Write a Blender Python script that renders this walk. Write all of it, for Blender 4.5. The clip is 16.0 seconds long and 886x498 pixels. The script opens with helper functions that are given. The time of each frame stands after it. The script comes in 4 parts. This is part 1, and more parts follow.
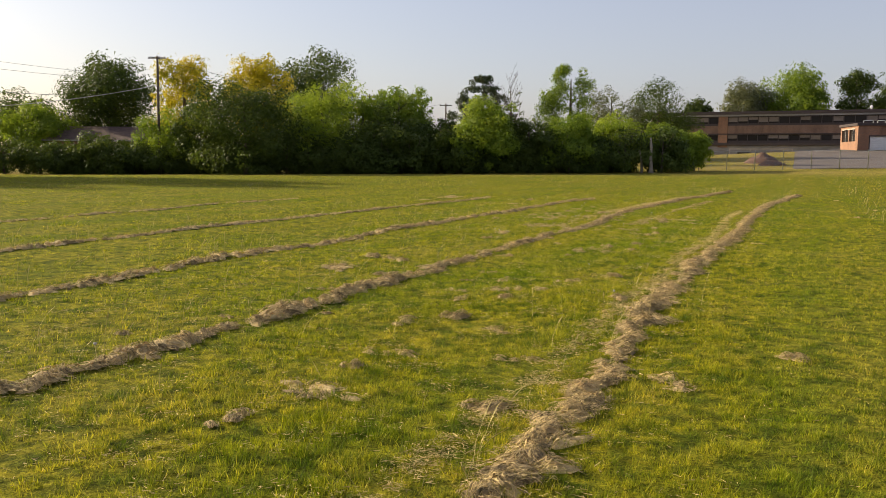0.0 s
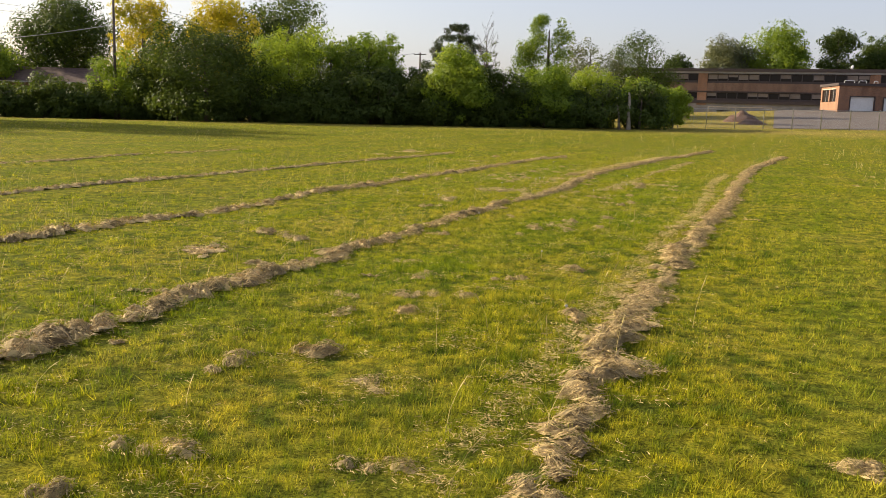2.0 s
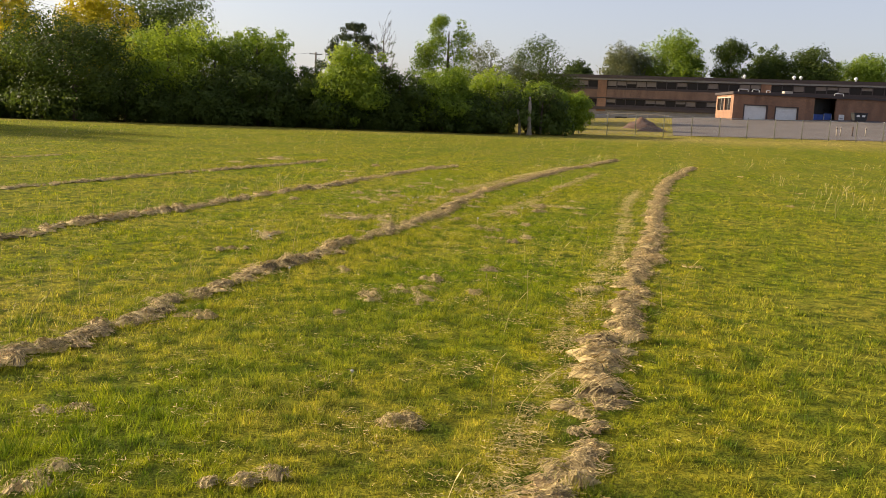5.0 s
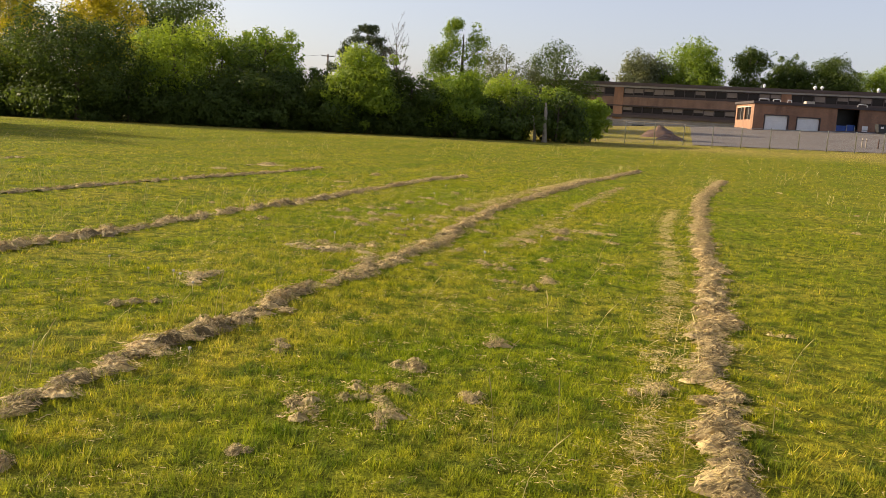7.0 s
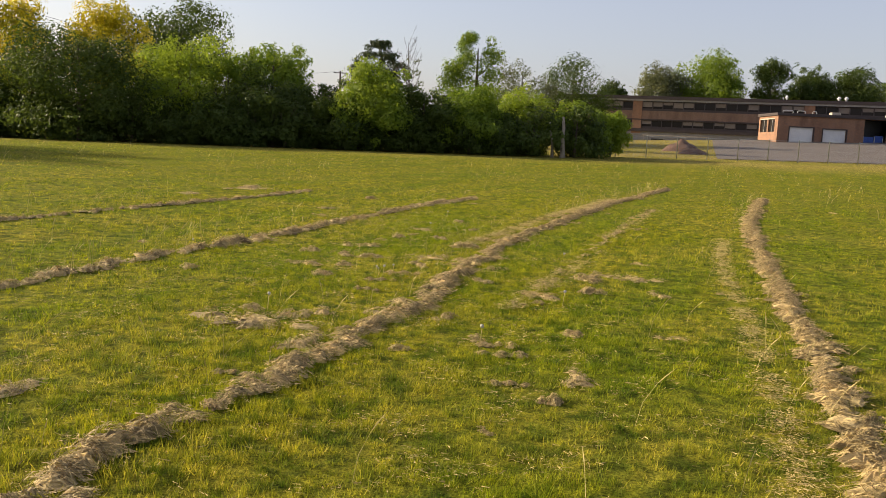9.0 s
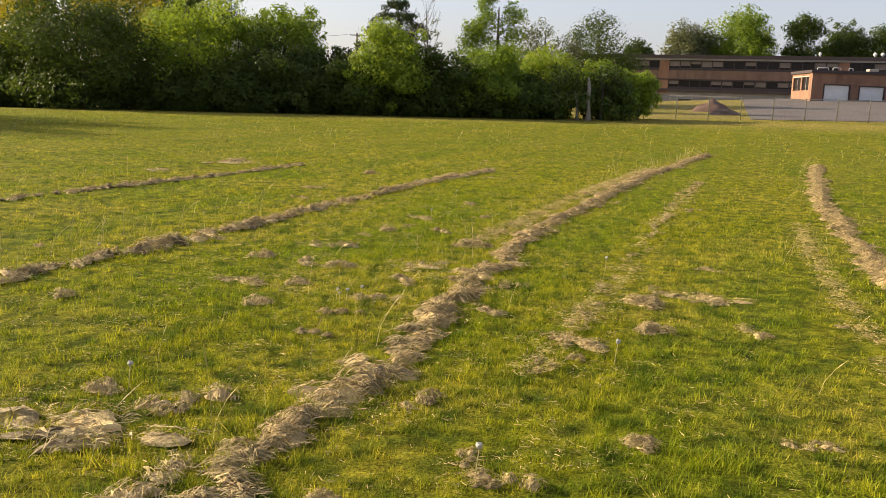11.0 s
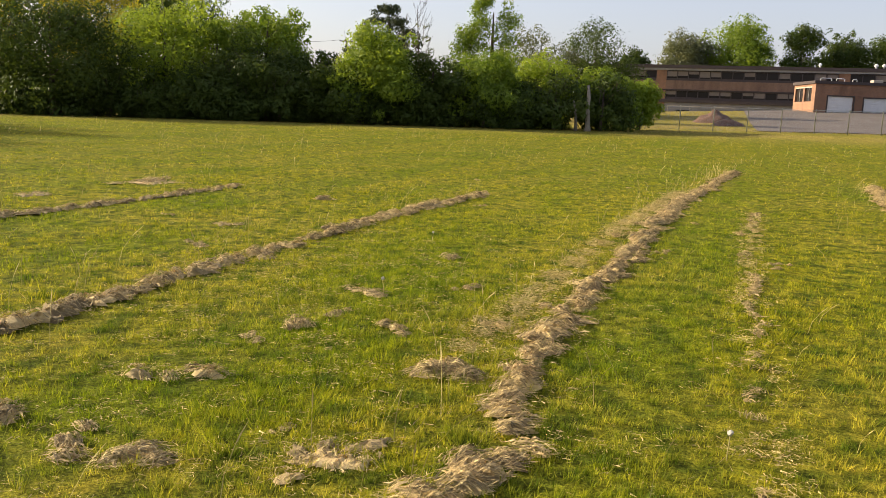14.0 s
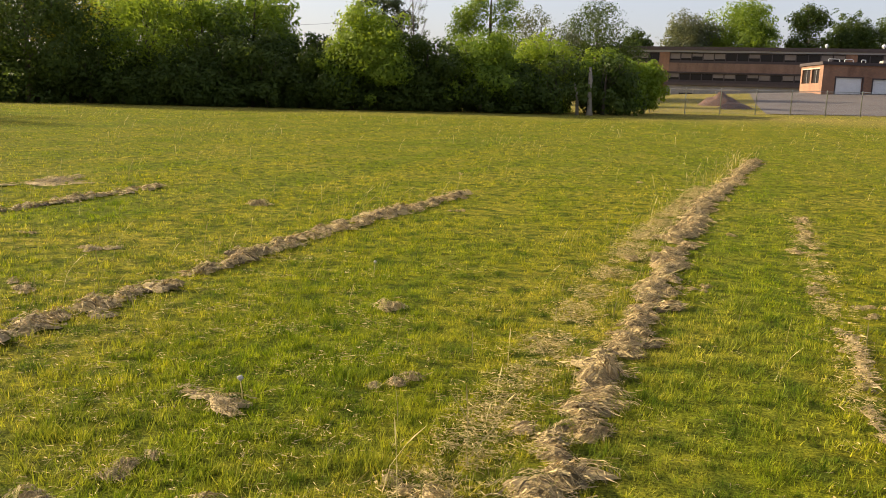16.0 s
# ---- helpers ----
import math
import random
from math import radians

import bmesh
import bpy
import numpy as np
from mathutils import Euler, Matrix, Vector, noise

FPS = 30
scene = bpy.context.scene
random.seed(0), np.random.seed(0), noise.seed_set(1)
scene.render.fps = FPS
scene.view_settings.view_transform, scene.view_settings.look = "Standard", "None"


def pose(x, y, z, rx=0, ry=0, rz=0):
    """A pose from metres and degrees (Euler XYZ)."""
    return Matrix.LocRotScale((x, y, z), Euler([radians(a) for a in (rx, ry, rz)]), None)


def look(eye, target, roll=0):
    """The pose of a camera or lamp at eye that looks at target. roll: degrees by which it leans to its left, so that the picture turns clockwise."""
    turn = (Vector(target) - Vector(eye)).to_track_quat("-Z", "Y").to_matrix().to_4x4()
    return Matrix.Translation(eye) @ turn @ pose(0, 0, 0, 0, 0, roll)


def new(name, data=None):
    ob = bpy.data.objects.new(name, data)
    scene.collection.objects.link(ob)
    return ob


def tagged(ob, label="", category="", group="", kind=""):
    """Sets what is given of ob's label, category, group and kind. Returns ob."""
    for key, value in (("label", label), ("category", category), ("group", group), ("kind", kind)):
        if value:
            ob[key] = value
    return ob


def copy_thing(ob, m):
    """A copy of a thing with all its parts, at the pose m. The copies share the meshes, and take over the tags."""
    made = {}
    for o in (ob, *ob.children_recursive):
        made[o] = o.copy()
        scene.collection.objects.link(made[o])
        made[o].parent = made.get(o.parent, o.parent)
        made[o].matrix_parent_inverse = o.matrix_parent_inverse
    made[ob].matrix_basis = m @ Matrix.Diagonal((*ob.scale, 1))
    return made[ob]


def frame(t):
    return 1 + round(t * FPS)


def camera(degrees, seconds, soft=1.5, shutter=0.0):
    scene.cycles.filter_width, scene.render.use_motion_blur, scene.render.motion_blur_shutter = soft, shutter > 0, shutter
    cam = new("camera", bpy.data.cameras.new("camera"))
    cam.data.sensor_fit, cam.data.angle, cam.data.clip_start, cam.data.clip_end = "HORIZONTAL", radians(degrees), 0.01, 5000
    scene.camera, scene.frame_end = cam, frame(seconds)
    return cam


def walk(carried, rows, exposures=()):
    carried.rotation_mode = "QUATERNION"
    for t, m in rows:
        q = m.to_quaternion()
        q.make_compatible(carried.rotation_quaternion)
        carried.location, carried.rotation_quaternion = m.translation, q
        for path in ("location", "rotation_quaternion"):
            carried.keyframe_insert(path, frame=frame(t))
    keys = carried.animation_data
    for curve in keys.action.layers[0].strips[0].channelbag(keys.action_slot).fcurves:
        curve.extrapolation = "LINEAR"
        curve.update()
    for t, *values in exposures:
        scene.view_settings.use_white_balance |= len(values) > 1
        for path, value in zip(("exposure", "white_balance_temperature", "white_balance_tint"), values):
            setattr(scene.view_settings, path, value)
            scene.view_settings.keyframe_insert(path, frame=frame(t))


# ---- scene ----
cam = camera(54.26, 16.0, soft=0.85)


def step(x, y, z, yaw, pitch, roll):
    return pose(x, y, z, 90 + pitch, 0, yaw) @ pose(0, 0, 0, 0, 0, roll)


PATH = [
    (0.0, step(0.000, 0.000, 1.435, 3.282, -5.745, 0.581)),
    (0.5, step(0.091, 0.768, 1.414, 2.713, -7.535, 0.665)),
    (1.0, step(0.242, 1.547, 1.422, 2.100, -8.244, 1.410)),
    (1.5, step(0.392, 2.279, 1.416, 1.965, -8.424, 1.527)),
    (2.0, step(0.554, 2.986, 1.436, 1.598, -8.864, 1.888)),
    (2.5, step(0.661, 3.706, 1.434, 1.501, -9.726, 1.913)),
    (3.0, step(0.760, 4.369, 1.469, 1.577, -9.721, 1.840)),
    (3.5, step(0.928, 5.075, 1.477, 1.102, -9.482, 1.915)),
    (4.0, step(1.079, 5.734, 1.456, -3.798, -8.609, 1.505)),
    (4.2, step(1.155, 6.070, 1.424, -4.449, -8.489, 2.027)),
    (6.3, step(1.713, 9.104, 1.469, -4.437, -8.254, 3.323)),
    (6.5, step(1.741, 9.363, 1.449, -4.296, -8.139, 3.321)),
    (7.0, step(1.796, 10.042, 1.455, -3.959, -8.105, 3.591)),
    (7.5, step(1.894, 10.841, 1.466, -3.865, -7.741, 2.942)),
    (8.0, step(2.056, 11.604, 1.474, -3.588, -6.107, 2.563)),
    (8.2, step(2.119, 11.903, 1.441, -3.689, -6.082, 2.929)),
    (10.3, step(2.517, 15.142, 1.452, -1.209, -9.342, 2.031)),
    (10.5, step(2.558, 15.403, 1.430, -1.219, -9.362, 2.139)),
    (11.0, step(2.665, 16.109, 1.460, -1.204, -9.520, 2.123)),
    (11.5, step(2.747, 16.838, 1.466, -1.295, -9.986, 2.374)),
    (12.0, step(2.787, 17.635, 1.439, -1.474, -9.920, 2.065)),
    (12.5, step(2.843, 18.373, 1.453, -1.693, -10.163, 2.207)),
    (13.0, step(2.861, 19.116, 1.449, -1.702, -9.945, 1.847)),
    (13.5, step(2.939, 19.832, 1.447, -1.648, -9.825, 2.293)),
    (14.0, step(2.993, 20.498, 1.399, -1.635, -8.890, 2.520)),
    (14.5, step(3.100, 21.253, 1.393, -1.670, -8.723, 2.573)),
    (15.0, step(3.213, 21.941, 1.385, -1.568, -8.760, 2.527)),
    (15.5, step(3.344, 22.672, 1.385, -1.701, -8.787, 2.289)),
    (16.0, step(3.495, 23.347, 1.375, -1.558, -9.876, 2.148)),
]
walk(cam, PATH, [(0.0, 0.42), (1.0, 0.62), (3.5, 0.66), (4.2, 0.6), (7.0, 0.64), (8.0, 0.45), (10.5, 0.64), (12.5, 0.72), (14.5, 0.72), (16.0, 0.7)])


# ---- world and light ----
SUN_DIR = Vector((-1.0, 0.4, 0.43)).normalized()
world = bpy.data.worlds.new("world")
scene.world = world
world.use_nodes = True
wn = world.node_tree
sky = wn.nodes.new("ShaderNodeTexSky")
sky.sky_type = "NISHITA"
sky.sun_disc = False
sky.sun_elevation = math.asin(SUN_DIR.z)
sky.sun_rotation = math.atan2(SUN_DIR.x, SUN_DIR.y)
sky.air_density, sky.dust_density, sky.ozone_density = 1.0, 2.2, 1.0
# thin milky haze over the blue
haze = wn.nodes.new("ShaderNodeMix")
haze.data_type = "RGBA"
haze.inputs[0].default_value = 0.27
haze.inputs[7].default_value = (6.3, 5.6, 7.0, 1)
wn.links.new(sky.outputs["Color"], haze.inputs[6])
wn.links.new(haze.outputs[2], wn.nodes["Background"].inputs["Color"])
wn.nodes["Background"].inputs["Strength"].default_value = 0.105
sun = new("sun", bpy.data.lights.new("sun", "SUN"))
sun.data.energy, sun.data.angle, sun.data.color = 6.7, radians(0.6), (1.0, 0.83, 0.58)
sun.matrix_world = look(SUN_DIR * 50, (0, 0, 0))


# ---- material helpers ----
def material(name, rough=0.8, metal=0.0):
    m = bpy.data.materials.new(name)
    m.use_nodes = True
    nt = m.node_tree
    b = nt.nodes["Principled BSDF"]
    b.inputs["Roughness"].default_value, b.inputs["Metallic"].default_value = rough, metal
    return m, nt, b


def coords(nt, stretch=(1, 1, 1), turn=0.0, world_space=True):
    g = nt.nodes.new("ShaderNodeNewGeometry").outputs["Position"] if world_space else nt.nodes.new("ShaderNodeTexCoord").outputs["Object"]
    mp = nt.nodes.new("ShaderNodeMapping")
    # a texture mapping turns first and stretches after, so that streaks run along the turned axis
    mp.vector_type = "TEXTURE"
    mp.inputs["Scale"].default_value, mp.inputs["Rotation"].default_value = tuple(1 / k for k in stretch), (0, 0, -turn)
    nt.links.new(g, mp.inputs["Vector"])
    return mp.outputs["Vector"]


def noise_tex(nt, vec, scale, detail=4.0, rough=0.55):
    n = nt.nodes.new("ShaderNodeTexNoise")
    n.inputs["Scale"].default_value, n.inputs["Detail"].default_value, n.inputs["Roughness"].default_value = scale, detail, rough
    nt.links.new(vec, n.inputs["Vector"])
    return n.outputs["Fac"]


def ramp(nt, fac, *stops):
    r = nt.nodes.new("ShaderNodeValToRGB")
    while len(r.color_ramp.elements) < len(stops):
        r.color_ramp.elements.new(0.5)
    for e, (p, c) in zip(r.color_ramp.elements, stops):
        e.position, e.color = p, (*c, 1)
    nt.links.new(fac, r.inputs["Fac"])
    return r.outputs["Color"]


def mix(nt, fac, a, b, kind="MIX"):
    m = nt.nodes.new("ShaderNodeMix")
    m.data_type, m.blend_type = "RGBA", kind
    for sock, v in ((m.inputs[0], fac), (m.inputs[6], a), (m.inputs[7], b)):
        if isinstance(v, (int, float)):
            sock.default_value = v
        elif isinstance(v, tuple):
            sock.default_value = (*v, 1)
        else:
            nt.links.new(v, sock)
    return m.outputs[2]


def bump(nt, b, height, strength, distance):
    n = nt.nodes.new("ShaderNodeBump")
    n.inputs["Strength"].default_value, n.inputs["Distance"].default_value = strength, distance
    nt.links.new(height, n.inputs["Height"])
    nt.links.new(n.outputs["Normal"], b.inputs["Normal"])


def plain(name, colour, rough=0.7, metal=0.0, vary=0.18, scale=3.0, relief=0.0):
    """A painted, metal or stone surface: a base colour with blotches, fine grain and a little relief."""
    m, nt, b = material(name, rough, metal)
    v = coords(nt)
    dark, light = tuple(c * (1 - vary) for c in colour), tuple(min(1, c * (1 + vary)) for c in colour)
    col = ramp(nt, noise_tex(nt, v, scale, 6), (0.3, dark), (0.7, light))
    fine = ramp(nt, noise_tex(nt, v, scale * 14, 3), (0.35, (0.86,) * 3), (0.65, (1.0,) * 3))
    nt.links.new(mix(nt, 1.0, col, fine, "MULTIPLY"), b.inputs["Base Color"])
    if relief:
        bump(nt, b, noise_tex(nt, v, scale * 10, 4), 0.5, relief)
    return m


def leafy(name, dark, light, through_light=0.35, patch=0.25):
    """Foliage: each leaf its own shade between dark and light, with patches over the crown; lets some light through."""
    m, nt, b = material(name, 0.55)
    rnd = nt.nodes.new("ShaderNodeNewGeometry").outputs["Random Per Island"]
    col = ramp(nt, rnd, (0.0, tuple(0.7 * a + 0.3 * c for a, c in zip(dark, light))), (1.0, tuple(0.25 * a + 0.75 * c for a, c in zip(dark, light))))
    big = ramp(nt, noise_tex(nt, coords(nt), patch, 3), (0.35, (0.72, 0.76, 0.75)), (0.65, (1.1, 1.05, 1.0)))
    col = mix(nt, 1.0, col, big, "MULTIPLY")
    nt.links.new(col, b.inputs["Base Color"])
    b.inputs["Specular IOR Level"].default_value = 0.15
    t = nt.nodes.new("ShaderNodeBsdfTranslucent")
    nt.links.new(mix(nt, 1.0, col, (1.2, 1.15, 0.6), "MULTIPLY"), t.inputs["Color"])
    s = nt.nodes.new("ShaderNodeMixShader")
    s.inputs[0].default_value = through_light
    nt.links.new(b.outputs[0], s.inputs[1]), nt.links.new(t.outputs[0], s.inputs[2])
    nt.links.new(s.outputs[0], nt.nodes["Material Output"].inputs["Surface"])
    return m


# mowing direction: the windrows run about 20 degrees off the y axis
ROW_TURN = math.atan2(0.36, 0.93)


def turf(name, blades):
    """Mown grass: green to straw yellow in patches and long mowing streaks; blades add each its own shade."""
    m, nt, b = material(name, 0.6 if blades else 0.9)
    v = coords(nt)
    streak = noise_tex(nt, coords(nt, (0.75, 0.05, 1), ROW_TURN), 1.0, 4)
    patch = noise_tex(nt, v, 0.5, 5)
    clump = noise_tex(nt, v, 4.2, 4)
    tuft = noise_tex(nt, v, 11, 3, 0.6)
    green = mix(nt, ramp(nt, streak, (0.4, (0, 0, 0)), (0.6, (1, 1, 1))), GRASS_GREEN, GRASS_OLIVE)
    col = mix(nt, ramp(nt, patch, (0.42, (0, 0, 0)), (0.66, (0.65,) * 3)), green, GRASS_YELLOW)
    col = mix(nt, ramp(nt, clump, (0.36, (0.9,) * 3), (0.55, (0, 0, 0))), col, GRASS_DEEP)
    # drier grass beside the fence and towards the lot
    sep = nt.nodes.new("ShaderNodeSeparateXYZ")
    nt.links.new(nt.nodes.new("ShaderNodeNewGeometry").outputs["Position"], sep.inputs[0])
    dry = nt.nodes.new("ShaderNodeMapRange")
    dry.inputs["From Min"].default_value, dry.inputs["From Max"].default_value = 74, 92
    nt.links.new(sep.outputs["Y"], dry.inputs["Value"])
    col = mix(nt, mix(nt, 1.0, dry.outputs[0], ramp(nt, noise_tex(nt, v, 0.12, 4), (0.35, (0.4,) * 3), (0.6, (0.95,) * 3)), "MULTIPLY"), col, GRASS_DRY)
    # uneven tuft tone; its dark end puts shade between tufts into the colour
    tuft_tone_and_shade = ramp(nt, tuft, (0.36, (0.5, 0.58, 0.5)), (0.5, (1.0,) * 3), (0.66, (1.4, 1.3, 1.15)))
    col = mix(nt, 1.0, col, tuft_tone_and_shade, "MULTIPLY")
    if blades:
        rnd = nt.nodes.new("ShaderNodeNewGeometry").outputs["Random Per Island"]
        col = mix(nt, 1.0, col, ramp(nt, rnd, (0.0, (0.4, 0.5, 0.4)), (0.5, (0.95, 1.0, 0.85)), (0.84, (1.25, 1.2, 1.0)), (0.95, (1.42, 1.3, 1.8)), (1.0, (1.75, 1.48, 3.2))), "MULTIPLY")
        t = nt.nodes.new("ShaderNodeBsdfTranslucent")
        nt.links.new(col, t.inputs["Color"])
        s = nt.nodes.new("ShaderNodeMixShader")
        s.inputs[0].default_value = 0.4
        nt.links.new(b.outputs[0], s.inputs[1]), nt.links.new(t.outputs[0], s.inputs[2])
        nt.links.new(s.outputs[0], nt.nodes["Material Output"].inputs["Surface"])
        b.inputs["Specular IOR Level"].default_value = 0.12
    else:
        col = mix(nt, 0.3, col, THATCH)
        b.inputs["Specular IOR Level"].default_value = 0.03
        grain = ramp(nt, noise_tex(nt, v, 9, 6, 0.7), (0.3, (0.45,) * 3), (0.62, (1.0,) * 3))
        col = mix(nt, 1.0, col, grain, "MULTIPLY")
        col = mix(nt, 1.0, col, ramp(nt, noise_tex(nt, v, 70, 3, 0.7), (0.35, (0.3, 0.33, 0.3)), (0.62, (1.15,) * 3)), "MULTIPLY")
        bump(nt, b, noise_tex(nt, v, 6, 8, 0.75), 1.0, 0.06)
    nt.links.new(col, b.inputs["Base Color"])
    return m


def straw(name, dark, light):
    m, nt, b = material(name, 0.75)
    rnd = nt.nodes.new("ShaderNodeNewGeometry").outputs["Random Per Island"]
    v = coords(nt)
    col = ramp(nt, rnd, (0.0, dark), (1.0, light))
    tint = ramp(nt, noise_tex(nt, v, 5, 5), (0.3, (0.68, 0.66, 0.6)), (0.55, (1.0, 0.98, 0.95)), (0.75, (1.12, 1.02, 0.98)))
    nt.links.new(mix(nt, 1.0, col, tint, "MULTIPLY"), b.inputs["Base Color"])
    bump(nt, b, noise_tex(nt, coords(nt, (1, 1, 3)), 45, 5, 0.7), 0.8, 0.02)
    return m


THATCH = (0.14, 0.12, 0.025)
GRASS_GREEN, GRASS_OLIVE = (0.235, 0.285, 0.01), (0.345, 0.335, 0.015)
GRASS_YELLOW, GRASS_DEEP, GRASS_DRY = (0.46, 0.39, 0.055), (0.085, 0.14, 0.009), (0.52, 0.4, 0.12)
M_TURF, M_BLADE = turf("turf", False), turf("grass_blades", True)
M_HAY = straw("hay", (0.14, 0.098, 0.038), (0.78, 0.6, 0.27))
M_LITTER = straw("straw_litter", (0.38, 0.29, 0.09), (0.78, 0.62, 0.26))
M_STALK = straw("dry_stalk", (0.42, 0.36, 0.11), (0.72, 0.6, 0.26))
M_DARK_LEAF = leafy("dark_leaves", (0.032, 0.058, 0.013), (0.112, 0.155, 0.028), 0.36)
M_MID_LEAF = leafy("green_leaves", (0.1, 0.168, 0.022), (0.275, 0.37, 0.048), 0.5)
M_LIME_LEAF = leafy("lime_leaves", (0.13, 0.205, 0.024), (0.335, 0.43, 0.054), 0.5)
M_GOLD_LEAF = leafy("yellow_leaves", (0.26, 0.25, 0.016), (0.6, 0.52, 0.045), 0.5)
M_GREY_LEAF = leafy("grey_green_leaves", (0.09, 0.11, 0.05), (0.2, 0.21, 0.11), 0.35)
M_NEEDLE = leafy("conifer_needles", (0.03, 0.05, 0.022), (0.075, 0.095, 0.035), 0.15)
M_BARK = plain("bark", (0.09, 0.065, 0.045), 0.9, 0, 0.35, 4, 0.02)
M_PALE_BARK = plain("pale_bark", (0.25, 0.21, 0.15), 0.85, 0, 0.25, 4, 0.02)


# ---- geometry helpers ----
def mesh_of(name, verts, faces, material_used, smooth=False):
    """A mesh from arrays: faces is an array of rows of 3 or 4 corners."""
    verts, faces = np.asarray(verts, np.float32), np.asarray(faces, np.int32)
    me = bpy.data.meshes.new(name)
    n, k = faces.shape
    me.vertices.add(len(verts)), me.loops.add(n * k), me.polygons.add(n)
    me.vertices.foreach_set("co", verts.ravel())
    me.loops.foreach_set("vertex_index", faces.ravel())
    me.polygons.foreach_set("loop_start", np.arange(0, n * k, k, dtype=np.int32))
    me.polygons.foreach_set("use_smooth", np.full(n, smooth))
    me.materials.append(material_used)
    me.update(calc_edges=True)
    return me


def part(name, bm, material_used, parent=None, label=""):
    """A bmesh, or a ready mesh, as one object under its thing or part."""
    if isinstance(bm, bmesh.types.BMesh):
        me = bpy.data.meshes.new(name)
        bm.to_mesh(me)
        bm.free()
        me.materials.append(material_used)
    else:
        me = bm
    ob = new(name, me)
    ob.parent = parent
    if label:
        tagged(ob, label)
    return ob


def thing(name, m, label, category, group="", kind=""):
    ob = new(name)
    ob.empty_display_size = 0.3
    ob.matrix_basis = m
    return tagged(ob, label, category, group, kind)


def box(bm, x0, x1, y0, y1, z0, z1, bevel=0.0):
    made = bmesh.ops.create_cube(bm, size=1.0, matrix=Matrix.LocRotScale(((x0 + x1) / 2, (y0 + y1) / 2, (z0 + z1) / 2), None, (x1 - x0, y1 - y0, z1 - z0)))
    if bevel:
        edges = {e for v in made["verts"] for e in v.link_edges}
        bmesh.ops.bevel(bm, geom=list(edges), offset=bevel, segments=1, affect="EDGES")
    return bm


def boxed(*extents, bevel=0.0):
    return box(bmesh.new(), *extents, bevel=bevel)


def tube(bm, points, radii, sides=7):
    """A tapered tube along points, closed at both ends."""
    rings = []
    pts = [Vector(p) for p in points]
    for i, (p, r) in enumerate(zip(pts, map(float, radii))):
        d = (pts[min(i + 1, len(pts) - 1)] - pts[max(i - 1, 0)]).normalized()
        side = d.orthogonal().normalized()
        up = d.cross(side)
        rings.append([bm.verts.new(p + r * (math.cos(a) * side + math.sin(a) * up)) for a in (2 * math.pi * j / sides for j in range(sides))])
    for a, b in zip(rings, rings[1:]):
        # bring the next ring's start to the nearest corner, so that the tube does not twist
        k = min(range(sides), key=lambda s: (b[s].co - a[0].co).length)
        b[:] = b[k:] + b[:k]
        flip = (b[1].co - a[1].co).length > (b[-1].co - a[1].co).length
        if flip:
            b[:] = [b[0]] + b[:0:-1]
        for j in range(sides):
            bm.faces.new((a[j], a[(j + 1) % sides], b[(j + 1) % sides], b[j]))
    bm.faces.new(rings[0][::-1]), bm.faces.new(rings[-1])
    for f in bm.faces:
        f.smooth = True
    return bm


def rise(x, y):
    """Height of the ground: the field is level, then climbs gently to the lot and the school."""
    k = np.clip(0.324 + 0.0135 * np.clip(x, -54, 81), -0.27, 9)
    return k * np.clip((np.minimum(y, 153) - 36) / 54, 0, None) ** 1.7


def unit(v):
    return v / np.maximum(np.linalg.norm(v, axis=-1, keepdims=True), 1e-9)


def soft_noise(x, y, scale, seed):
    """A cheap smooth noise of the plan, about -1 to 1."""
    r = np.random.RandomState(seed)
    out = 0
    for _ in range(7):
        a, f, p = r.uniform(0, 2 * np.pi), r.uniform(0.6, 1.8) / scale, r.uniform(0, 6.3)
        out = out + np.sin((x * np.cos(a) + y * np.sin(a)) * f * 6.28 + p)
    return out / 3.2


# ---- ground ----
def spread(inner, outer, fine, growth):
    out = [inner]
    while out[-1] < outer:
        out.append(out[-1] + fine)
        fine *= growth
    return out


gx = np.array(sorted({*(-v for v in spread(0.5, 1800, 0.8, 1.06)), *spread(0.5, 1800, 0.8, 1.06)}))
gy = np.array(sorted({*(-v for v in spread(1, 600, 1.0, 1.2)), *np.arange(0, 60, 0.8), *np.arange(60, 170, 2.0), *spread(170, 2500, 4, 1.2)}))
GX, GY = np.meshgrid(gx, gy)
roll_near = 0.025 * soft_noise(GX, GY, 5.0, 3) * np.clip((60 - np.abs(GY)) / 30, 0, 1) * np.clip((60 - np.abs(GX)) / 30, 0, 1)
GZ = rise(GX, GY) + roll_near - 0.02
nx, ny = len(gx), len(gy)
idx = np.arange(nx * ny).reshape(ny, nx)
quads = np.stack([idx[:-1, :-1], idx[:-1, 1:], idx[1:, 1:], idx[1:, :-1]], -1).reshape(-1, 4)
ground = part("ground", mesh_of("ground", np.stack([GX, GY, GZ], -1).reshape(-1, 3), quads, M_TURF, True), M_TURF)
tagged(ground, "wide mown field of green and straw-yellow grass", "ground", kind="structure")


def ground_z(x, y):
    near = 0.025 * soft_noise(x, y, 5.0, 3) * np.clip((60 - np.abs(y)) / 30, 0, 1) * np.clip((60 - np.abs(x)) / 30, 0, 1)
    return rise(x, y) + near - 0.02


